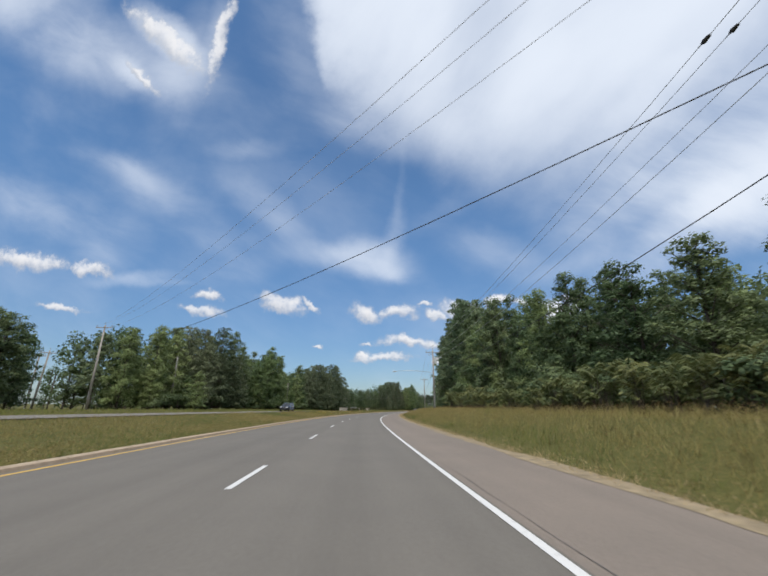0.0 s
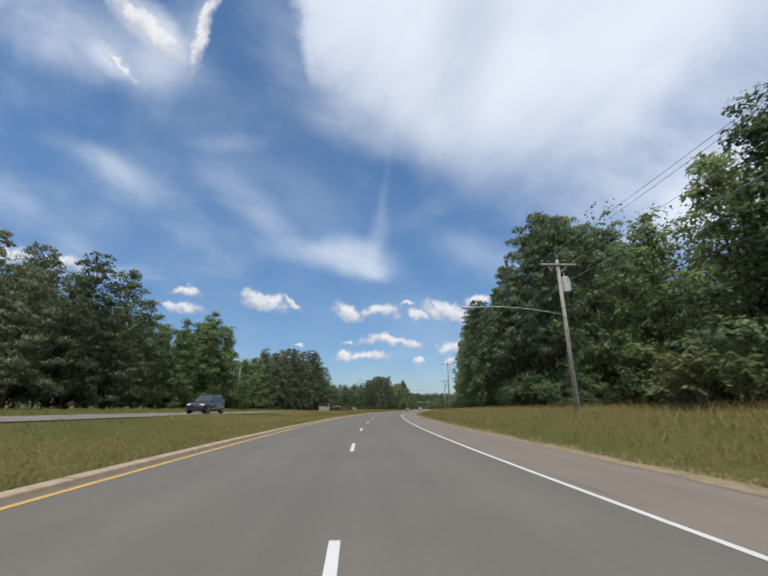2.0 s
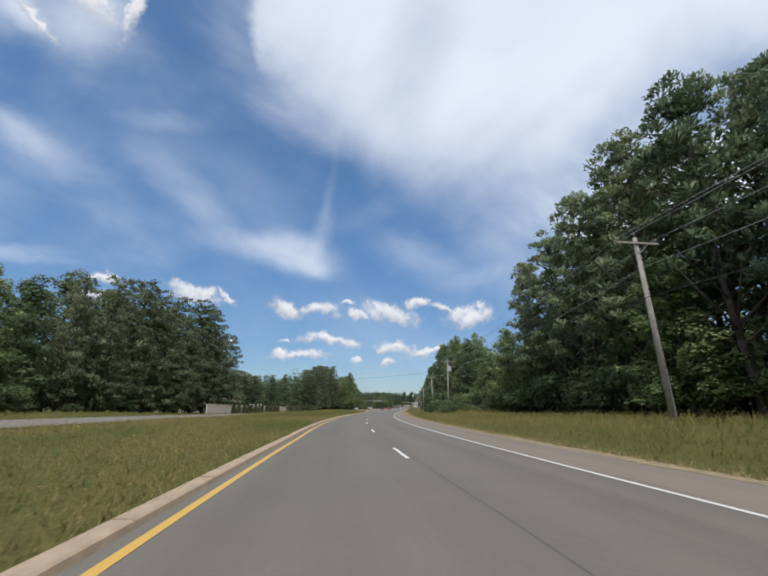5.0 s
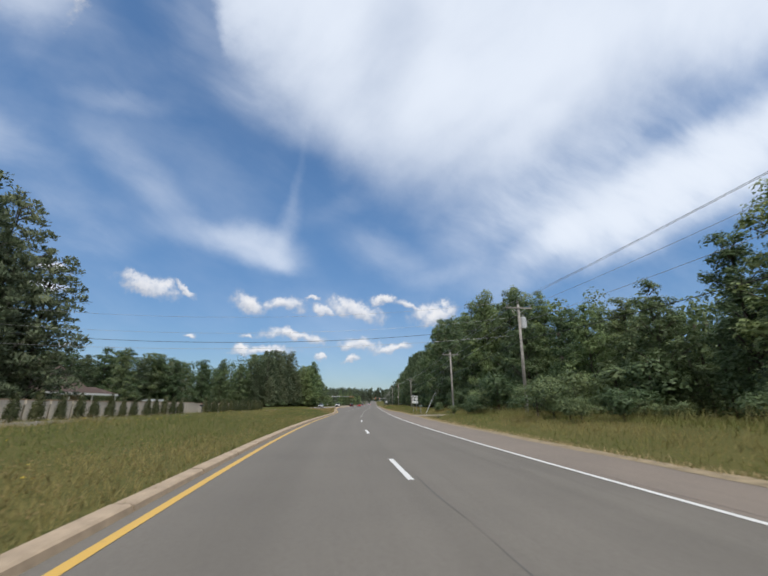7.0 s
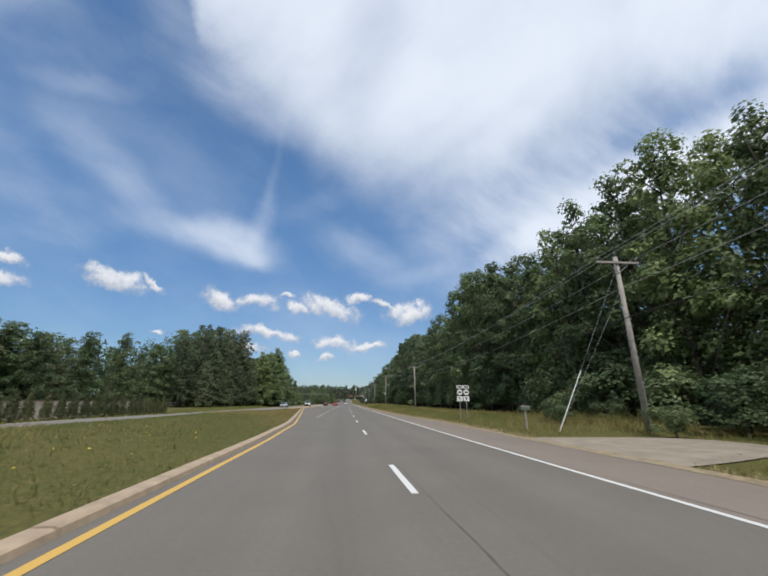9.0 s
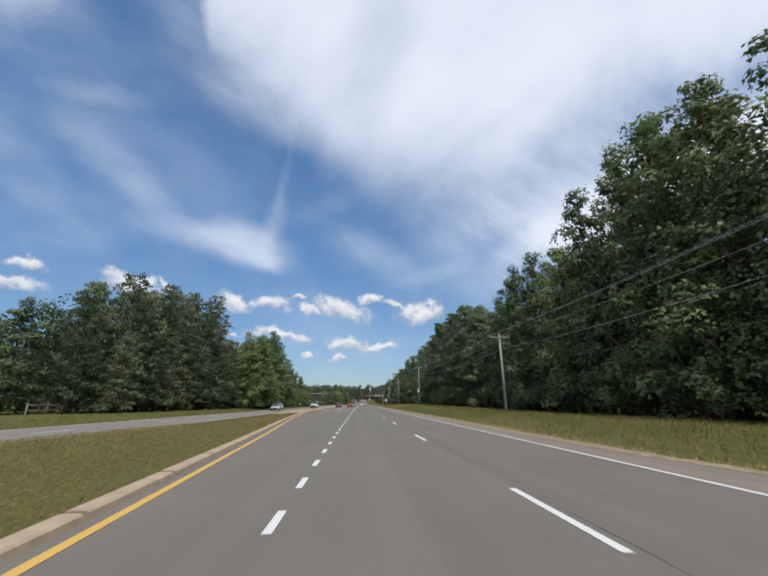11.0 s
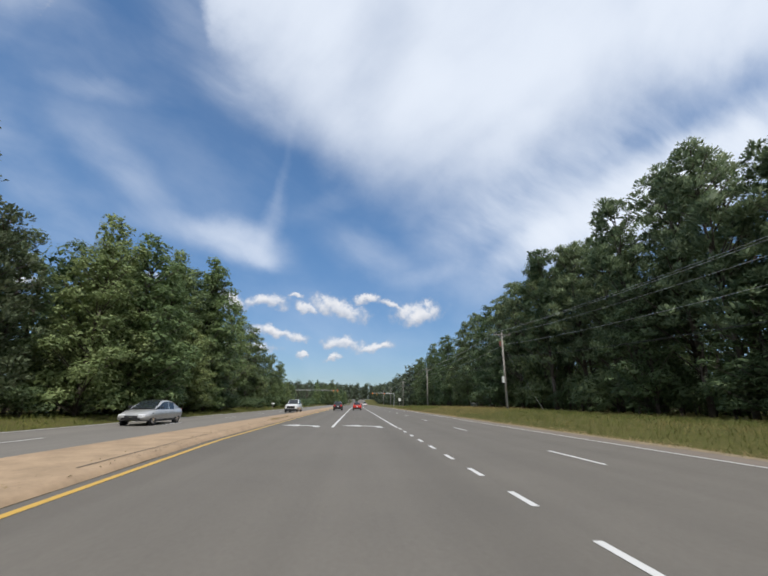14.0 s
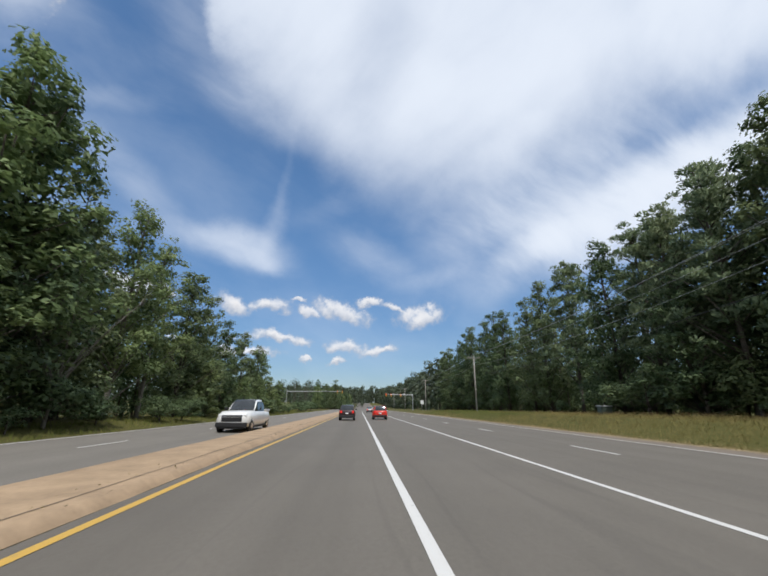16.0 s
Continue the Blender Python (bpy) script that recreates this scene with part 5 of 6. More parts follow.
WEATHERED = "weathered wooden utility pole with crossarm on the grass bank"
LINE = [
    utility_pole(-52, 13.6, 11.0, WEATHERED),
    utility_pole(-4, 13.8, 14.2, WEATHERED),
    utility_pole(66, 12.8, 11.1, "wooden utility pole with transformer and long street lamp arm", transformer=True, lamp=True),
    utility_pole(122, 13.6, 10.4, WEATHERED, lean=(0, -0.6)),
    utility_pole(178.1, 14.3, 10.5, "leaning wooden utility pole with a grey transformer", lean=(0, 1.0), transformer=True),
    utility_pole(201.4, 13.4, 9.1, "wooden utility pole held by guy wires beside the driveway", lean=(0, -0.8)),
    utility_pole(262.5, 13.7, 9.2, WEATHERED, lean=(0, -0.4)),
    utility_pole(323.8, 13.8, 11.3, "wooden utility pole carrying a white box above the grass", box_at=4.8, brown_can=True),
    utility_pole(378.1, 13.5, 11.2, WEATHERED),
    utility_pole(433, 13.6, 10.6, WEATHERED),
    utility_pole(490, 13.6, 10.4, WEATHERED),
    utility_pole(548, 13.6, 10.4, WEATHERED),
]
CROSSING = [v - Vector((0, 0, 3.0)) for v in LINE[1]]
LINE[1][4].z = 9.2
for k, (r, sag, mt, label) in enumerate(((0.012, 0.55, ALU_WIRE, "bare power conductor along the pole tops"), (0.012, 0.7, ALU_WIRE, "bare power conductor along the crossarms"),
                                        (0.012, 0.7, ALU_WIRE, "bare power conductor along the crossarms"), (0.013, 0.8, ALU_WIRE, "twisted neutral wire below the crossarms"),
                                        (0.02, 0.9, WIRE, "black communication cable strung low on the poles"))):
    wire([p[k] for p in LINE], sag, r, mt, label)

LEFT_POLES = [
    utility_pole(55.5, -37.0, 13.0, "wooden utility pole with crossarm before the far wood", group="poles of the side line"),
    utility_pole(58, -47, 9.6, "older wooden utility pole beside the side lane", lean=(0, 3), group="poles of the side line"),
    utility_pole(63, -53, 9.8, "older wooden utility pole beside the side lane", group="poles of the side line"),
    utility_pole(67.5, -32.5, 9.9, "plain wooden pole among the leaves", arm=False, group="poles of the side line"),
    utility_pole(120.5, -29.5, 9.2, "plain wooden pole before the trees", arm=False, group="poles of the side line"),
    utility_pole(175, -34.0, 9.4, "wooden pole hidden among the trees", group="poles of the side line"),
]
for k in range(3):
    wire([CROSSING[k], LEFT_POLES[0][k]], 1.0, 0.008, ALU_WIRE, "bare power conductor crossing the road")


def place(u, d, z):
    x, y = spot(u, d)
    return Vector((float(x), float(y), z))


wire([place(2, 14, 9.0), place(50, -30, 9.0)], 0.75, 0.017, WIRE, "thick black cable crossing over the road", "cable")
wire([place(178.4, 13.9, 8.5), place(175, -34, 7.0)], 2.0, 0.017, WIRE, "thick black cable crossing over the road", "cable")
wire([place(178.4, 13.9, 7.6), place(175, -34, 6.0)], 1.4, 0.012, ALU_WIRE, "thin wire crossing over the road", "cable")
wire([place(178.4, 13.9, 9.3), place(175, -34, 7.6)], 1.9, 0.009, ALU_WIRE, "thin wire crossing over the road", "cable")
wire([place(178.1, 13.2, 10.7), place(175, -34, 8.9)], 2.0, 0.009, ALU_WIRE, "thin wire crossing over the road", "cable")


def guy_wire(u, d, u2, d2, z2, guard=0.36, r=0.026):
    a, b = place(u, d, float(ground_z(u, d)) - 0.1), place(u2, d2, z2)
    root = empty("guy_wire", Matrix.Translation(a), "steel guy wire with a white plastic guard at its foot", "guy wire", "guy wires")
    v = b - a
    part("cable", tube(bmesh.new(), (0, 0, 0), v, 0.007, 0.007, 6), ALU_WIRE, root)
    if guard:
        part("guard", tube(bmesh.new(), v * 0.02, v * guard, r, r * 0.9, 8), WHITE_COVER, root, "white plastic guard")



def marker(a, b, t, drop):
    """A dark dead-end clamp on a conductor."""
    p = a.lerp(b, t) - Vector((0, 0, drop))
    root = empty("wire_clamp", Matrix.Translation(p), "small dark clamp on the overhead conductor", "wire clamp", "wire clamps")
    v = (b - a).normalized()
    bm = bmesh.new()
    tube(bm, v * -0.17, v * 0.05, 0.05, 0.085, 10)
    tube(bm, v * 0.05, v * 0.16, 0.085, 0.03, 10)
    part("body", bm, WIRE, root)
    part("eye", tube(bmesh.new(), v * 0.1, v * 0.28, 0.022, 0.018, 6), METAL, root)


for k in range(3):
    f = (0.18, 0.182, 0.178)[k]
    marker(LINE[1][k], LINE[2][k], f, 4 * (0.55, 0.7, 0.7)[k] * ((LINE[2][k] - LINE[1][k]).length / 56.0) ** 2 * f * (1 - f))
guy_wire(202.4, 9.4, 201.4, 13.3, 8.6)
guy_wire(202.4, 9.4, 201.4, 13.3, 7.3, 0)
guy_wire(322.5, 18.2, 323.6, 13.9, 9.0, 0.2, 0.022)


# ---- signs and small fixtures ----
def bars(root, x, z, w, h, y):
    part("printed_bar", box(bmesh.new(), x - w / 2, x + w / 2, y - 0.004, y, z - h / 2, z + h / 2), SIGN_BLACK, root)


def route_sign():
    m = at(217.5, 9.6)
    root = empty("route_sign", m, "white and black route marker signs on two posts", "road sign")
    for x in (-0.3, 0.3):
        part("post", box(bmesh.new(), x - 0.03, x + 0.03, -0.03, 0.03, -0.3, 2.95, 0.008), METAL, root)
        plate = part("number_plate", box(bmesh.new(), x - 0.29, x + 0.29, -0.05, -0.035, 1.98, 2.56, 0.01), SIGN_BLACK, root, "black square plate with a white disc")
        part("disc", tube(bmesh.new(), (x, -0.058, 2.27), (x, -0.05, 2.27), 0.255, 0.255, 26), SIGN_WHITE, plate)
        bars(plate, x, 2.27, 0.3, 0.13, -0.062)
        head = part("header_plate", box(bmesh.new(), x - 0.29, x + 0.29, -0.05, -0.035, 2.61, 2.86, 0.01), SIGN_WHITE, root, "white header plate")
        bars(head, x, 2.735, 0.42, 0.1, -0.052)
        foot = part("arrow_plate", box(bmesh.new(), x - 0.27, x + 0.27, -0.05, -0.035, 1.5, 1.92, 0.01), SIGN_WHITE, root, "white arrow plate")
        bars(foot, x, 1.7, 0.08, 0.24, -0.052)
        bars(foot, x - 0.06, 1.79, 0.16, 0.07, -0.053)


route_sign()


def mailbox(u, d, body, label, turn=90):
    root = empty("mailbox", at(u, d, None, turn), label, "mailbox", "roadside mailboxes")
    part("post", box(bmesh.new(), -0.05, 0.05, -0.05, 0.05, -0.2, 1.05, 0.01), POLE_WOOD, root)
    bm = bmesh.new()
    pts = [(-0.11, 0), (0.11, 0), (0.11, 0.14)] + [(0.11 * math.cos(a), 0.14 + 0.09 * math.sin(a)) for a in (0.6, 1.2, 1.57, 1.94, 2.54)] + [(-0.11, 0.14)]
    A = [bm.verts.new((x, -0.28, 1.05 + z)) for x, z in pts]
    B = [bm.verts.new((x, 0.28, 1.05 + z)) for x, z in pts]
    for i in range(len(pts)):
        j = (i + 1) % len(pts)
        bm.faces.new((A[i], A[j], B[j], B[i]))
    bm.faces.new(A[::-1]), bm.faces.new(B)
    part("box", bm, body, root)
    # no lamp: the flag borrows the tail lamps' glowing red
    part("flag", box(bmesh.new(), 0.115, 0.125, -0.05, 0.1, 1.2, 1.3), TAIL_RED, root)


mailbox(204.8, 9.0, CABINET_GREEN, "dark grey-green metal mailbox on a wooden post by the driveway")
mailbox(203.9, -24.2, TRIM_BLACK, "black mailbox on a post before the pale wall")
mailbox(352, -23.3, WHITE_COVER, "white mailbox on a post in the far verge")


def cabinet(u, d):
    root = empty("utility_cabinet", at(u, d), "low green utility cabinet in the dry grass", "utility cabinet")
    part("body", box(bmesh.new(), -0.55, 0.55, -0.4, 0.4, -0.05, 0.85, 0.03), CABINET_GREEN, root)
    part("lid", box(bmesh.new(), -0.6, 0.6, -0.45, 0.45, 0.85, 0.95, 0.03), GREY_PAINT, root)


cabinet(345, 16.2)


def culvert(u, d):
    root = empty("culvert_end", at(u, d), "dark corrugated culvert mouth beside the driveway", "culvert")
    bm = bmesh.new()
    cyl(bm, (0, -0.35, -0.02), (0, 0.6, -0.04), 0.2, 18)
    part("pipe", bm, BARK, root)
    # solid pipe: a black disc stands for the shade inside its opening
    part("mouth", tube(bmesh.new(), (0, -0.365, -0.02), (0, -0.35, -0.02), 0.17, 0.17, 18), TRIM_BLACK, root)


culvert(188.3, 8.6)


def gantry(u, d, h, reach, label, heads):
    """A signal mast: pole, arm and hanging heads."""
    root = empty("signal_mast", at(u, d), label, "traffic signal", "signal masts")
    part("pole", tube(bmesh.new(), (0, 0, -0.3), (0, 0, h + 0.4), 0.17, 0.12, 12), METAL, root)
    part("arm", tube(bmesh.new(), (0, 0, h), (reach, 0, h + 0.25), 0.13, 0.07, 10), METAL, root)
    for f in heads:
        x, z = reach * f, h + 0.25 * f
        head = part("signal_head", box(bmesh.new(), x - 0.17, x + 0.17, -0.3, -0.08, z - 0.95, z + 0.1, 0.03), SIGNAL_YELLOW, root, "yellow three-light signal head")
        for k, mt in enumerate((SIGNAL_RED, TRIM_BLACK, TRIM_BLACK)):
            part("lens", tube(bmesh.new(), (x, -0.34, z - 0.08 - 0.34 * k), (x, -0.3, z - 0.08 - 0.34 * k), 0.12, 0.12, 12), mt, head)


gantry(444, 10.8, 5.3, -10.0, "steel signal mast over the through lanes", (0.45, 0.8, 0.98))
gantry(462, -38.5, 7.0, 23.0, "long steel signal mast over the crossing", (0.9, 0.98))
board = empty("notice_sign", at(428, 11.5), "small white sign board on a post", "road sign")
part("post", box(bmesh.new(), -0.04, 0.04, -0.04, 0.04, -0.2, 2.0), METAL, board)
part("plate", box(bmesh.new(), -0.5, 0.5, -0.07, -0.045, 1.9, 3.1, 0.02), SIGN_WHITE, board)


# ---- house lot ----
def house():
    m = at(195.4, -44.5, None, 0)
    root = empty("house", m, "pale house with a brown porch roof behind the hedge", "house")
    bm = bmesh.new()
    pts = [(-6, 0), (5, 0), (5, 3.4), (-0.5, 7.2), (-6, 3.4)]
    A = [bm.verts.new((x, -5, z - 0.1)) for x, z in pts]
    B = [bm.verts.new((x, 6, z - 0.1)) for x, z in pts]
    for i in range(5):
        bm.faces.new((A[i], A[(i + 1) % 5], B[(i + 1) % 5], B[i]))
    bm.faces.new(A), bm.faces.new(B[::-1])
    wall = part("wall", bm, SIDING, root)
    for k in range(9):
        part("siding_board", box(bmesh.new(), 5.0, 5.025, -5, 6, 0.15 + k * 0.36, 0.48 + k * 0.36, 0.006), SIDING, wall)
    for s in (-1, 1):
        bm = bmesh.new()
        x0, x1 = -0.5, -0.5 + s * 6.1
        vs = [bm.verts.new(p) for p in ((x0, -5.5, 7.35), (x0, 6.5, 7.35), (x1, 6.5, 3.1), (x1, -5.5, 3.1))]
        f = bm.faces.new(vs)
        g = bmesh.ops.solidify(bm, geom=[f], thickness=0.16)
        part("roof", bm, ROOF_TILE, root, "brown shingle roof slope")
    bm = bmesh.new()
    vs = [bm.verts.new(p) for p in ((4.9, -5.4, 3.7), (4.9, 8.4, 3.7), (8.2, 8.4, 2.75), (8.2, -5.4, 2.75))]
    f = bm.faces.new(vs)
    bmesh.ops.solidify(bm, geom=[f], thickness=0.14)
    porch = part("porch_roof", bm, ROOF_TILE, root, "red-brown porch roof")
    part("fascia", box(bmesh.new(), 8.15, 8.25, -5.4, 8.4, 2.5, 2.76), WHITE_COVER, porch)
    for y in (-5.0, -1.0, 3.2, 8.1):
        part("porch_post", box(bmesh.new(), 7.95, 8.1, y - 0.08, y + 0.08, -0.1, 2.6, 0.01), WHITE_COVER, root)
    for y in (-3.2, 2.2):
        w = part("window", box(bmesh.new(), 5.0, 5.06, y - 0.6, y + 0.6, 0.9, 2.3), WHITE_COVER, root)
        part("pane", box(bmesh.new(), 5.06, 5.075, y - 0.5, y + 0.5, 1.0, 2.2), GLASS, w)
    part("door", box(bmesh.new(), 5.0, 5.06, -0.9, 0.1, 0.0, 2.05, 0.01), ROOF_TILE, root)


house()


def garden_wall(u0, u1, d, h):
    root = empty("garden_wall", pose(0, 0, 0), "pale rendered garden wall behind the conifers", "garden wall", "garden walls")
    n = max(1, int((u1 - u0) / 2.4))
    bm = box(bmesh.new(), -1.2, 1.2, -0.1, 0.1, -0.3, h, 0.02)
    first = part("panel", bm, SIDING, root)
    cap = part("coping", box(bmesh.new(), -1.22, 1.22, -0.14, 0.14, h, h + 0.08, 0.015), CONCRETE, first)
    for k in range(n):
        m = at(u0 + (k + 0.5) * 2.4, d, None, 90)
        if k == 0:
            first.matrix_basis = m
        else:
            child("coping", cap.data, child("panel", first.data, root, m))


garden_wall(168, 206.6, -26.6, 1.6)
garden_wall(207.2, 240, -27.4, 1.5)


def shed():
    root = empty("shed", at(212, -36, None, 10), "small white shed behind the garden wall", "shed")
    part("wall", box(bmesh.new(), -1.5, 1.5, -1.2, 1.2, -0.1, 1.9, 0.02), WHITE_COVER, root)
    bm = bmesh.new()
    vs = [bm.verts.new(p) for p in ((-1.7, -1.4, 1.88), (1.7, -1.4, 1.88), (1.7, 1.4, 2.15), (-1.7, 1.4, 2.15))]
    bmesh.ops.solidify(bm, geom=[bm.faces.new(vs)], thickness=0.1)
    part("roof", bm, GREY_PAINT, root)
    part("door", box(bmesh.new(), 1.5, 1.53, -0.5, 0.4, 0.0, 1.75), GREY_PAINT, root)


shed()


# ---- cars ----
def ring_loft(bm, secs):
    """A body lofted through rounded rings: (y, z low, z high, half width low, mid, high)."""
    rings = []
    for y, zb, zt, wb, wm, wt in secs:
        h = zt - zb
        half = [(wb * 0.8, zb), (wb, zb + 0.06 * h), (wm, zb + 0.36 * h), (wm, zb + 0.62 * h), (wt, zt - 0.09 * h), (wt * 0.86, zt)]
        rings.append([bm.verts.new((x, y, z)) for x, z in half] + [bm.verts.new((-x, y, z)) for x, z in reversed(half)])
    n = len(rings[0])
    for a, b in zip(rings, rings[1:]):
        for i in range(n):
            j = (i + 1) % n
            bm.faces.new((a[i], a[j], b[j], b[i]))
    bm.faces.new(rings[0]), bm.faces.new(rings[-1][::-1])
    return bm


def car(name, m, paint, label, L, W, H, belt, nose, tail, cabin, bed=False, wheel_r=0.34, group="cars in traffic"):
    """A car on its wheels, its nose towards local +y. cabin: rear and front at the belt, rear and front at the roof."""
    root = empty(name, m, label, "car" if not bed else "pickup truck", group)
    w, h2 = W / 2, L / 2
    g = 0.2 + wheel_r * 0.12
    bm = ring_loft(bmesh.new(), [(-h2, g + 0.22, tail - 0.1, w * 0.8, w * 0.86, w * 0.78), (-h2 + 0.1, g + 0.06, tail, w * 0.9, w * 0.96, w * 0.86),
                                 (-h2 + 0.7, g, (tail + belt) / 2 + 0.02, w * 0.94, w, w * 0.9), (cabin[0] + 0.5, g, belt, w * 0.94, w, w * 0.91),
                                 (cabin[1] - 0.3, g, belt, w * 0.94, w, w * 0.91), (cabin[1] + 0.25, g, (belt * 0.55 + nose * 0.45), w * 0.94, w, w * 0.9),
                                 (h2 - 0.45, g + 0.02, nose, w * 0.92, w * 0.97, w * 0.84), (h2 - 0.08, g + 0.1, nose - 0.14, w * 0.84, w * 0.88, w * 0.74), (h2, g + 0.2, nose - 0.3, w * 0.7, w * 0.76, w * 0.66)])
    body = part("body", bm, paint, root, smooth_faces=True)
    # greenhouse: a curved shell, split into panes, pillars and roof
    y0, y1, t0, t1 = cabin
    wb, wt, mid = w * 0.89, w * 0.7, (t0 + t1) / 2 - 0.08
    stations = [(y0, belt + 0.02, 0.95), (y0 * 0.6 + t0 * 0.4, belt + 0.5 * (H - belt), 0.98), (y0 * 0.2 + t0 * 0.8, belt + 0.86 * (H - belt), 1.0), (t0 + 0.08, H - 0.035, 1.0),
                (mid - 0.05, H - 0.004, 1.0), (mid + 0.05, H - 0.002, 1.0), (t1 - 0.1, H - 0.02, 1.0), (t1 * 0.78 + y1 * 0.22, belt + 0.8 * (H - belt), 1.0),
                (t1 * 0.42 + y1 * 0.58, belt + 0.41 * (H - belt), 0.98), (y1, belt + 0.01, 0.93)]

    def half_ring(y, z, k):
        rise, slope_in = z - belt, (wb - wt) / (H - belt)
        return [(k * wb, y, belt - 0.05), (k * (wb - slope_in * 0.8 * rise), y, belt + 0.8 * rise), (k * (wb - slope_in * rise - 0.07), y, z), (0.5 * k * (wb - slope_in * rise), y, z + 0.012), (0.0, y, z + 0.018)]

    shell = [half_ring(*q) for q in stations]
    groups = {}
    last = 1 if H < 1.5 else 0                      # a saloon's rear pillar is solid
    for i in range(len(shell) - 1):
        for j in range(4):
            roofed = 3 <= i <= 5
            if j == 0:
                kind = "pillar" if i == 4 or i < last or (last and i == 1) else "side_window"
            elif j == 1:
                kind = "roof"
            else:
                kind = "roof" if roofed else "windshield" if i > 5 else "rear_window"
            for side in (-1, 1):
                key = (kind, side if kind == "side_window" or kind == "pillar" else 0, 0 if kind != "side_window" else i > 4)
                groups.setdefault(key, []).append([(side * x, y, z) for x, y, z in (shell[i][j], shell[i][j + 1], shell[i + 1][j + 1], shell[i + 1][j])])
    for (kind, side, fore), quads in groups.items():
        bm = bmesh.new()
        for q in quads:
            bm.faces.new([bm.verts.new(p) for p in q])
        bmesh.ops.remove_doubles(bm, verts=bm.verts[:], dist=0.002)
        glassy = "wind" in kind
        part(kind, bm, GLASS if glassy else TRIM_BLACK if kind == "pillar" and not last else paint, root, "dark tinted glass" if glassy else "", True)
    for s in (-1, 1):
        bm = bmesh.new()
        for q, r in zip(shell[1:-1], shell[2:]):
            a, b = Vector(q[1]), Vector(r[1])
            tube(bm, (s * a.x * 1.004, a.y, a.z), (s * b.x * 1.004, b.y, b.z), 0.014, 0.014, 6)
        part("window_trim", bm, TRIM_BLACK if "suv" in name or bed else CHROME, root)
    for s in (-1, 1):
        part("wing_mirror", box(bmesh.new(), s * w * 1.0 - 0.03, s * w * 1.0 + s * 0.14 + 0.03, y1 - 0.42, y1 - 0.28, belt + 0.02, belt + 0.16, 0.03), TRIM_BLACK, root)
        part("tail_lamp", box(bmesh.new(), s * w * 0.72 - 0.12, s * w * 0.72 + 0.12, -h2 - 0.02, -h2 + 0.22, tail - 0.32, tail - 0.05, 0.03), TAIL_RED, root, "red tail lamp")
        part("headlamp", box(bmesh.new(), s * w * 0.62 - 0.2, s * w * 0.62 + 0.2, h2 - 0.34, h2 - 0.04, nose - 0.32, nose - 0.15, 0.04), HEAD_LAMP, root, "clear headlamp")
        part("sill", box(bmesh.new(), s * w * 0.95 - 0.02, s * w * 0.95 + 0.02, -h2 + 1.1, h2 - 1.2, g - 0.02, g + 0.1, 0.01), TRIM_BLACK, root)
        for dy in (0.15, -0.75):
            if y0 < dy < y1:
                part("door_handle", box(bmesh.new(), s * w * 0.985 - 0.02, s * w * 0.985 + 0.02, dy - 0.1, dy + 0.08, belt - 0.2, belt - 0.16, 0.008), paint, root)
        for y in (-h2 + 0.78, h2 - 0.86):
            bm = bmesh.new()
            x = s * (w - 0.13)
            cyl(bm, (x - 0.11, y, wheel_r), (x + 0.11, y, wheel_r), wheel_r, 26)
            wh = part("wheel", bm, RUBBER, root, "black rubber tyre", True)
            part("rim", tube(bmesh.new(), (x + s * 0.1, y, wheel_r), (x + s * 0.118, y, wheel_r), wheel_r * 0.66, wheel_r * 0.6, 20), CHROME, wh, "silver wheel rim")
            # black discs on a closed rim stand for the shaded gaps between spokes
            for k in range(5):
                a = k * 1.2566
                part("spoke_gap_shade", tube(bmesh.new(), (x + s * 0.117, y + 0.42 * wheel_r * math.cos(a), wheel_r * (1 + 0.42 * math.sin(a))),
                                       (x + s * 0.122, y + 0.42 * wheel_r * math.cos(a), wheel_r * (1 + 0.42 * math.sin(a))), wheel_r * 0.15, wheel_r * 0.15, 8), TRIM_BLACK, wh)
            # black disc stands for the shade of a wheel arch not cut out
            part("wheel_arch_shade", tube(bmesh.new(), (x - s * 0.02, y, wheel_r * 1.02), (x + s * 0.095, y, wheel_r * 1.02), wheel_r * 1.17, wheel_r * 1.17, 26), TRIM_BLACK, root)
    if "suv" in name:
        for s in (-1, 1):
            part("roof_rail", tube(bmesh.new(), (s * wt * 0.93, t0 + 0.15, H + 0.035), (s * wt * 0.93, t1 - 0.1, H + 0.03), 0.018, 0.018, 8), METAL, root, "silver roof rail")
            part("side_moulding", box(bmesh.new(), s * w * 1.0 - 0.012, s * w * 1.0 + 0.012, -h2 + 1.2, h2 - 1.3, g + 0.2, g + 0.26, 0.008), CHROME, root)
    part("rear_bumper", box(bmesh.new(), -w * 0.86, w * 0.86, -h2 - 0.06, -h2 + 0.2, g + 0.06, g + 0.3, 0.04), TRIM_BLACK, root)
    part("front_grille", box(bmesh.new(), -w * 0.42, w * 0.42, h2 - 0.1, h2 + 0.015, nose - 0.42, nose - 0.22, 0.03), TRIM_BLACK, root)
    part("front_intake", box(bmesh.new(), -w * 0.6, w * 0.6, h2 - 0.16, h2 + 0.005, g + 0.1, g + 0.24, 0.03), TRIM_BLACK, root)
    part("badge", box(bmesh.new(), -0.07, 0.07, h2 + 0.0, h2 + 0.03, nose - 0.35, nose - 0.29, 0.01), CHROME, root)
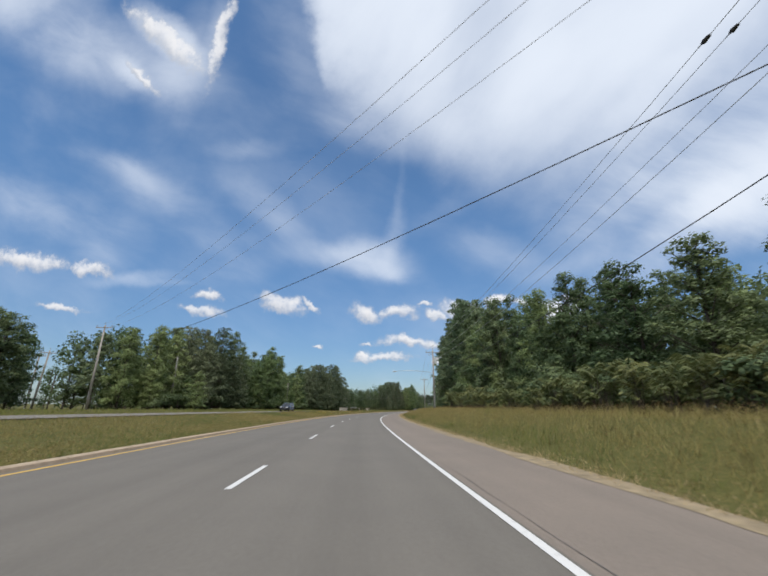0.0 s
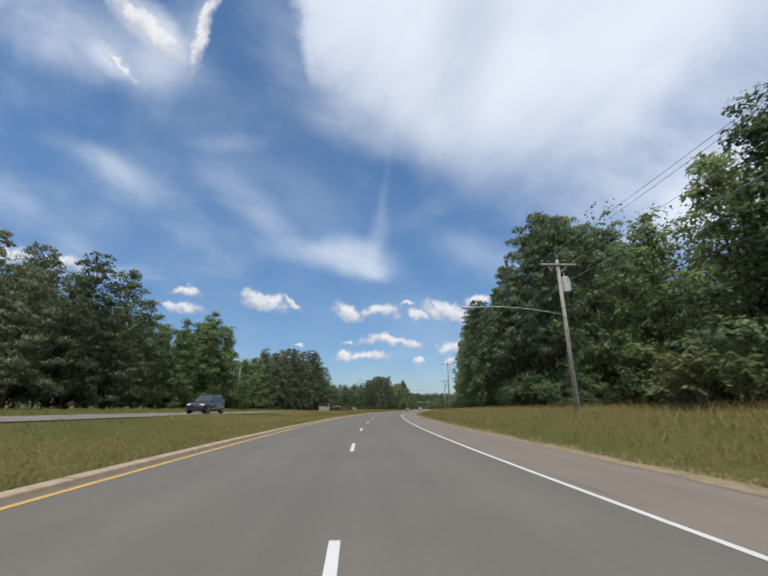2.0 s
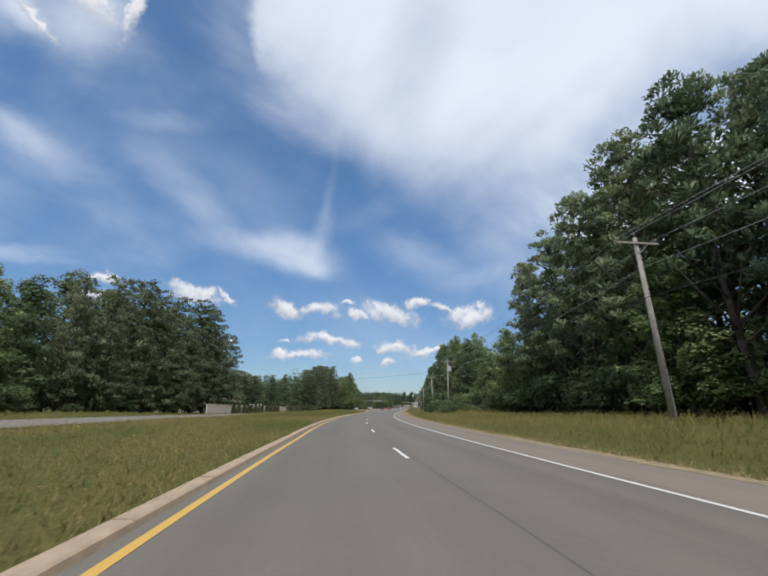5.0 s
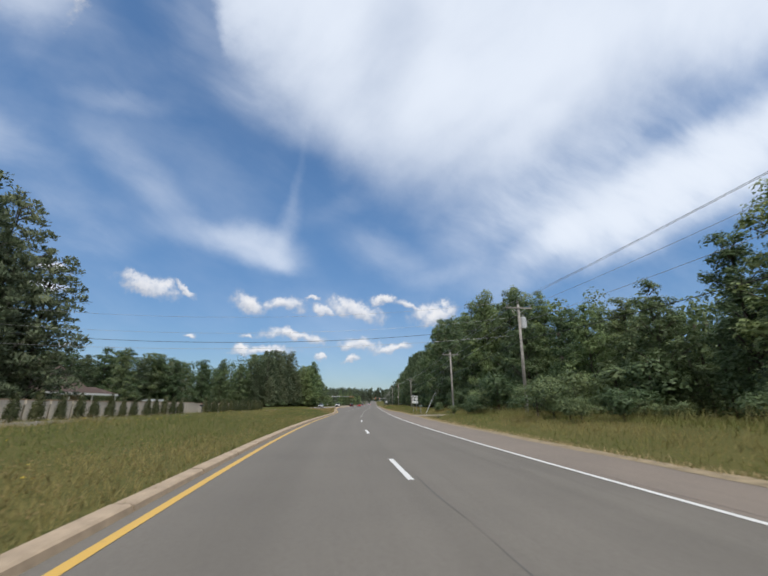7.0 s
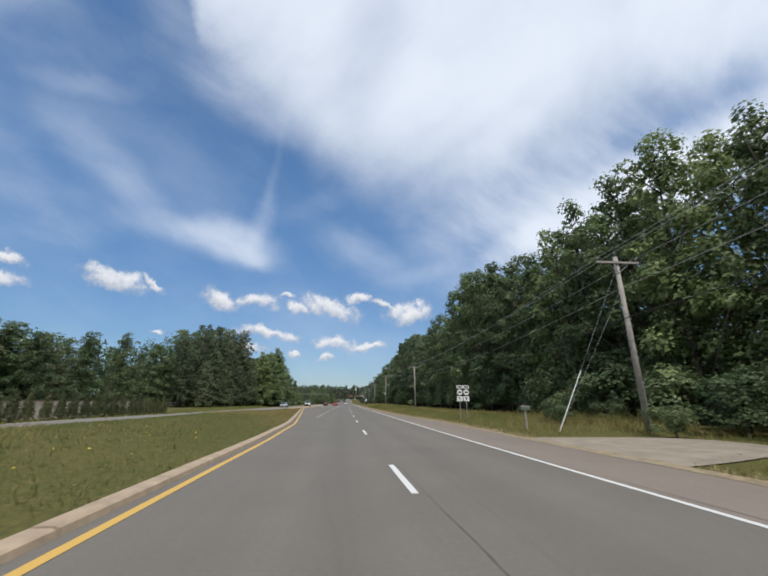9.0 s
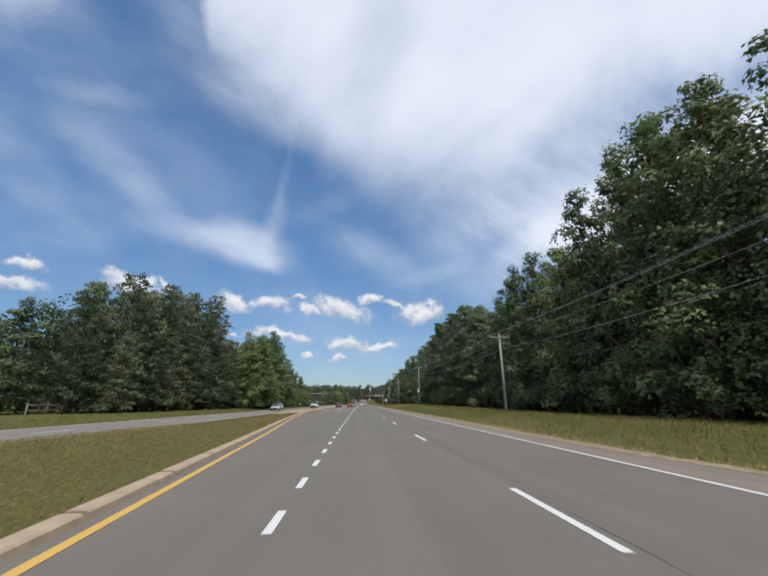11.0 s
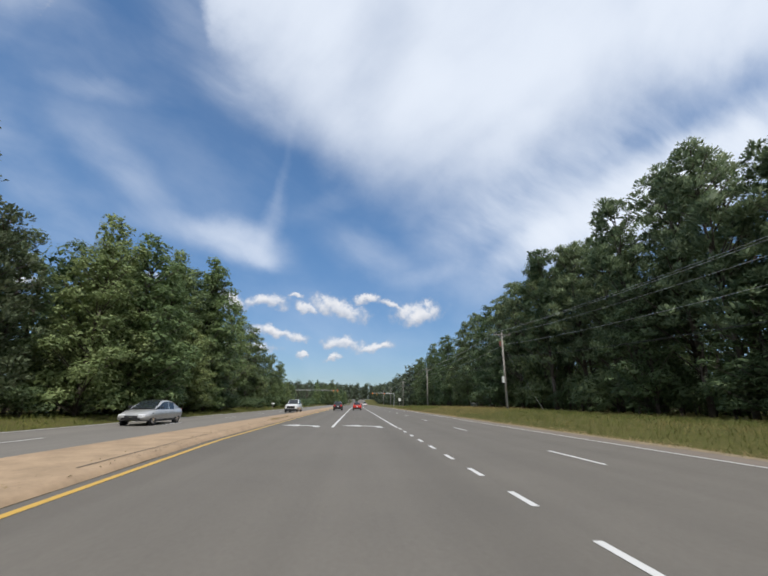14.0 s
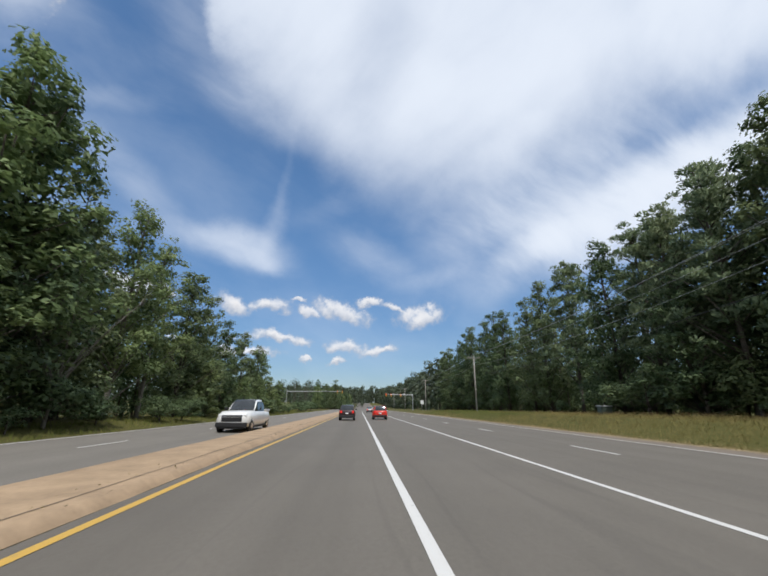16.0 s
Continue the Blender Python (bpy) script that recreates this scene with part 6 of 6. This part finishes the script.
    part("number_plate", box(bmesh.new(), -0.16, 0.16, -h2 - 0.045, -h2 + 0.02, (tail + g) / 2 + 0.0, (tail + g) / 2 + 0.16, 0.005), PLATE, root)
    if bed:
        part("front_bumper", box(bmesh.new(), -w * 0.9, w * 0.9, h2 - 0.16, h2 + 0.07, g + 0.04, g + 0.3, 0.05), TRIM_BLACK, root, "dark lower bumper")
        part("grille", box(bmesh.new(), -w * 0.6, w * 0.6, h2 - 0.12, h2 + 0.025, nose - 0.56, nose - 0.2, 0.04), TRIM_BLACK, root, "wide black grille")
        part("skid_plate", box(bmesh.new(), -w * 0.7, w * 0.7, h2 - 0.3, h2 + 0.02, g - 0.04, g + 0.1, 0.03), TRIM_BLACK, root)
        part("grille_bar", box(bmesh.new(), -w * 0.6, w * 0.6, h2 - 0.1, h2 + 0.03, nose - 0.33, nose - 0.28, 0.01), CHROME, root)
        part("bed_liner", box(bmesh.new(), -w * 0.76, w * 0.76, -h2 + 0.12, y0 - 0.08, tail - 0.02, tail + 0.02, 0.005), TRIM_BLACK, root)
        for s in (-1, 1):
            part("bed_rail", box(bmesh.new(), s * w * 0.86 - 0.06, s * w * 0.86 + 0.06, -h2 + 0.06, y0, tail - 0.05, tail + 0.09, 0.02), paint, root)
    return root


def parked(u, d, away=True):
    m = at(u, d, 0.0, 0 if away else 180)
    m.translation.z = 0.006 if away else 0.012 + float(far_z(u))
    return m


car("compact_suv", parked(355.6, -6.2), RED_PAINT, "bright red boxy compact car in the turning lane", 4.1, 1.8, 1.6, 1.04, 0.98, 1.06, (-2.0, 0.95, -1.72, 0.2), wheel_r=0.33)
car("dark_suv", parked(352.2, -10.1), DARK_PAINT, "dark maroon sport utility car waiting in the turning lane", 4.55, 1.84, 1.67, 1.08, 1.0, 1.1, (-2.2, 0.95, -1.85, 0.2))
car("silver_sedan", parked(299.9, -19.5, False), SILVER_PAINT, "silver four-door sedan in the oncoming carriageway", 4.8, 1.8, 1.46, 0.95, 0.8, 0.98, (-1.95, 1.2, -0.95, 0.22), wheel_r=0.33)
car("pickup_truck", parked(332.5, -15.9, False), WHITE_CAR, "white pickup truck in the oncoming carriageway", 5.4, 1.92, 1.84, 1.2, 1.14, 1.16, (-1.35, 1.0, -1.2, 0.3), True, 0.4)
car("navy_suv", parked(81.6, -16.2, False), NAVY_PAINT, "dark navy sport utility car on the far carriageway", 4.8, 1.92, 1.72, 1.1, 1.03, 1.1, (-2.3, 1.05, -2.0, 0.3), wheel_r=0.39)
car("grey_sedan", parked(412, -5.9), SILVER_PAINT, "grey sedan queueing far ahead at the signals", 4.7, 1.8, 1.45, 0.95, 0.82, 0.98, (-1.9, 1.15, -0.95, 0.22))
car("white_van", parked(470, -2.0), WHITE_CAR, "white van far ahead beyond the crossing", 4.9, 1.95, 1.95, 1.15, 1.05, 1.2, (-2.3, 1.2, -2.1, 0.6))


# ---- weeds, grit and litter along the median ----
def grit():
    """Clods and stones fallen along the slab's edge, joined."""
    rng = np.random.default_rng(77)
    u = np.concatenate([rng.normal(272, 3.0, 160), rng.normal(286, 2.0, 60), rng.normal(305, 1.2, 70), rng.uniform(268, 330, 160)])
    d = yellow_d(u) - 0.42 - np.abs(rng.normal(0, 0.22, len(u))) - 0.5 * smooth(276, 270, u) * rng.random(len(u))
    x, y = spot(u, d)
    V, F = [], []
    for k in range(len(u)):
        s = rng.uniform(0.006, 0.026)
        z = 0.015 + 0.13 * float(smooth(272, 284, u[k]) * smooth(0.3, 0.42, yellow_d(u[k]) - d[k]))
        c = np.array([x[k], y[k], z])
        q = rng.normal(0, 1, (6, 3)) * 0.25 + np.array([(1, 0, 0), (-1, 0, 0), (0, 1, 0), (0, -1, 0), (0, 0, 0.7), (0, 0, -0.5)])
        V.append(c + q * s)
        F.append(np.array([(0, 2, 4), (2, 1, 4), (1, 3, 4), (3, 0, 4), (2, 0, 5), (1, 2, 5), (3, 1, 5), (0, 3, 5)]) + 6 * k)
    tagged(new("grit", fast_mesh("grit", np.concatenate(V), np.concatenate(F), DIRT)), "clods and grit washed along the median edge", "grit", kind="stuff")
    n = 1500
    u = np.concatenate([rng.normal(271, 3.2, n // 2), rng.normal(304.5, 0.9, n // 4), rng.normal(309, 0.7, n // 8), rng.uniform(276, 345, n - n // 2 - n // 4 - n // 8)])
    d = yellow_d(u) - 0.5 - np.abs(rng.normal(0, 0.2, n)) - 1.2 * smooth(277, 270, u) * rng.random(n)
    x, y = spot(u, d)
    P = np.stack([x, y, 0.06 + 0.12 * smooth(272, 284, u) + rng.uniform(0, 0.16, n) * np.where(u > 277, 0.6, 1.2)], 1)
    V, F = leaf_cards(rng, P, rng.normal(0, 1, (n, 3)) + np.array([0, 0, 0.6]), rng.uniform(0.02, 0.055, n) * np.where(u < 278, 1.8, 1.0), 0.4)
    tagged(new("median_weeds", fast_mesh("median_weeds", V, F, GRASS_DRY)), "withered brown weeds in the median joints", "weeds", kind="stuff")


grit()


def field_fence():
    """Post and rail fence under the pines."""
    root = empty("field_fence", at(268, -36.5), "old grey post and rail fence under the pines", "fence")
    m = root.matrix_basis.inverted()
    post = box(bmesh.new(), -0.06, 0.06, -0.06, 0.06, -0.3, 1.15, 0.012)
    first = part("post", post, POLE_WOOD, root)
    rail = part("rail", box(bmesh.new(), -0.02, 0.02, 0.0, 2.5, -0.06, 0.06, 0.008), POLE_WOOD, root)
    rng = random.Random(9)
    for k in range(14):
        g = m @ at(262 + k * 2.4, -36.5)
        o = first if k == 0 else child("post", first.data, root)
        o.matrix_basis = g @ pose(0, 0, 0, rng.uniform(-2, 2), rng.uniform(-2, 2), 0)
        for j, z in enumerate((0.45, 0.95)):
            o = rail if k == 0 and j == 0 else child("rail", rail.data, root)
            o.matrix_basis = g @ pose(0.05, 0, z, rng.uniform(-0.8, 0.8), 0, 0)


field_fence()


def dead_tree(u, d, H):
    """A bare grey shrubby tree whose limbs fan up from the ground."""
    rng = random.Random(3)
    root = empty("dead_tree", at(u, d), "bare grey dead tree with fanning limbs among the leaves", "dead tree")
    part("trunk", tube(bmesh.new(), (0, 0, -0.2), (0.1, 0.1, H * 0.3), 0.1, 0.07, 8), PALE_BARK, root)
    for k in range(9):
        bm = bmesh.new()
        a = k * 0.7 + rng.uniform(-0.2, 0.2)
        p, v = Vector((0.08, 0.08, H * rng.uniform(0.1, 0.3))), Vector((math.cos(a) * 0.5, math.sin(a) * 0.5, 1.0)).normalized()
        for j in range(5):
            q = p + v * H * 0.16
            tube(bm, p, q, 0.045 - 0.008 * j, 0.037 - 0.008 * j, 5)
            for s in range(2):
                w = (v + Vector((rng.uniform(-0.8, 0.8), rng.uniform(-0.8, 0.8), rng.uniform(-0.1, 0.5)))).normalized()
                tube(bm, q, q + w * H * rng.uniform(0.08, 0.2), 0.016, 0.005, 4)
            p, v = q, (v + Vector((rng.uniform(-0.2, 0.2), rng.uniform(-0.2, 0.2), 0.02))).normalized()
        part("limb", bm, PALE_BARK, root)


dead_tree(329.5, -25.6, 8.0)
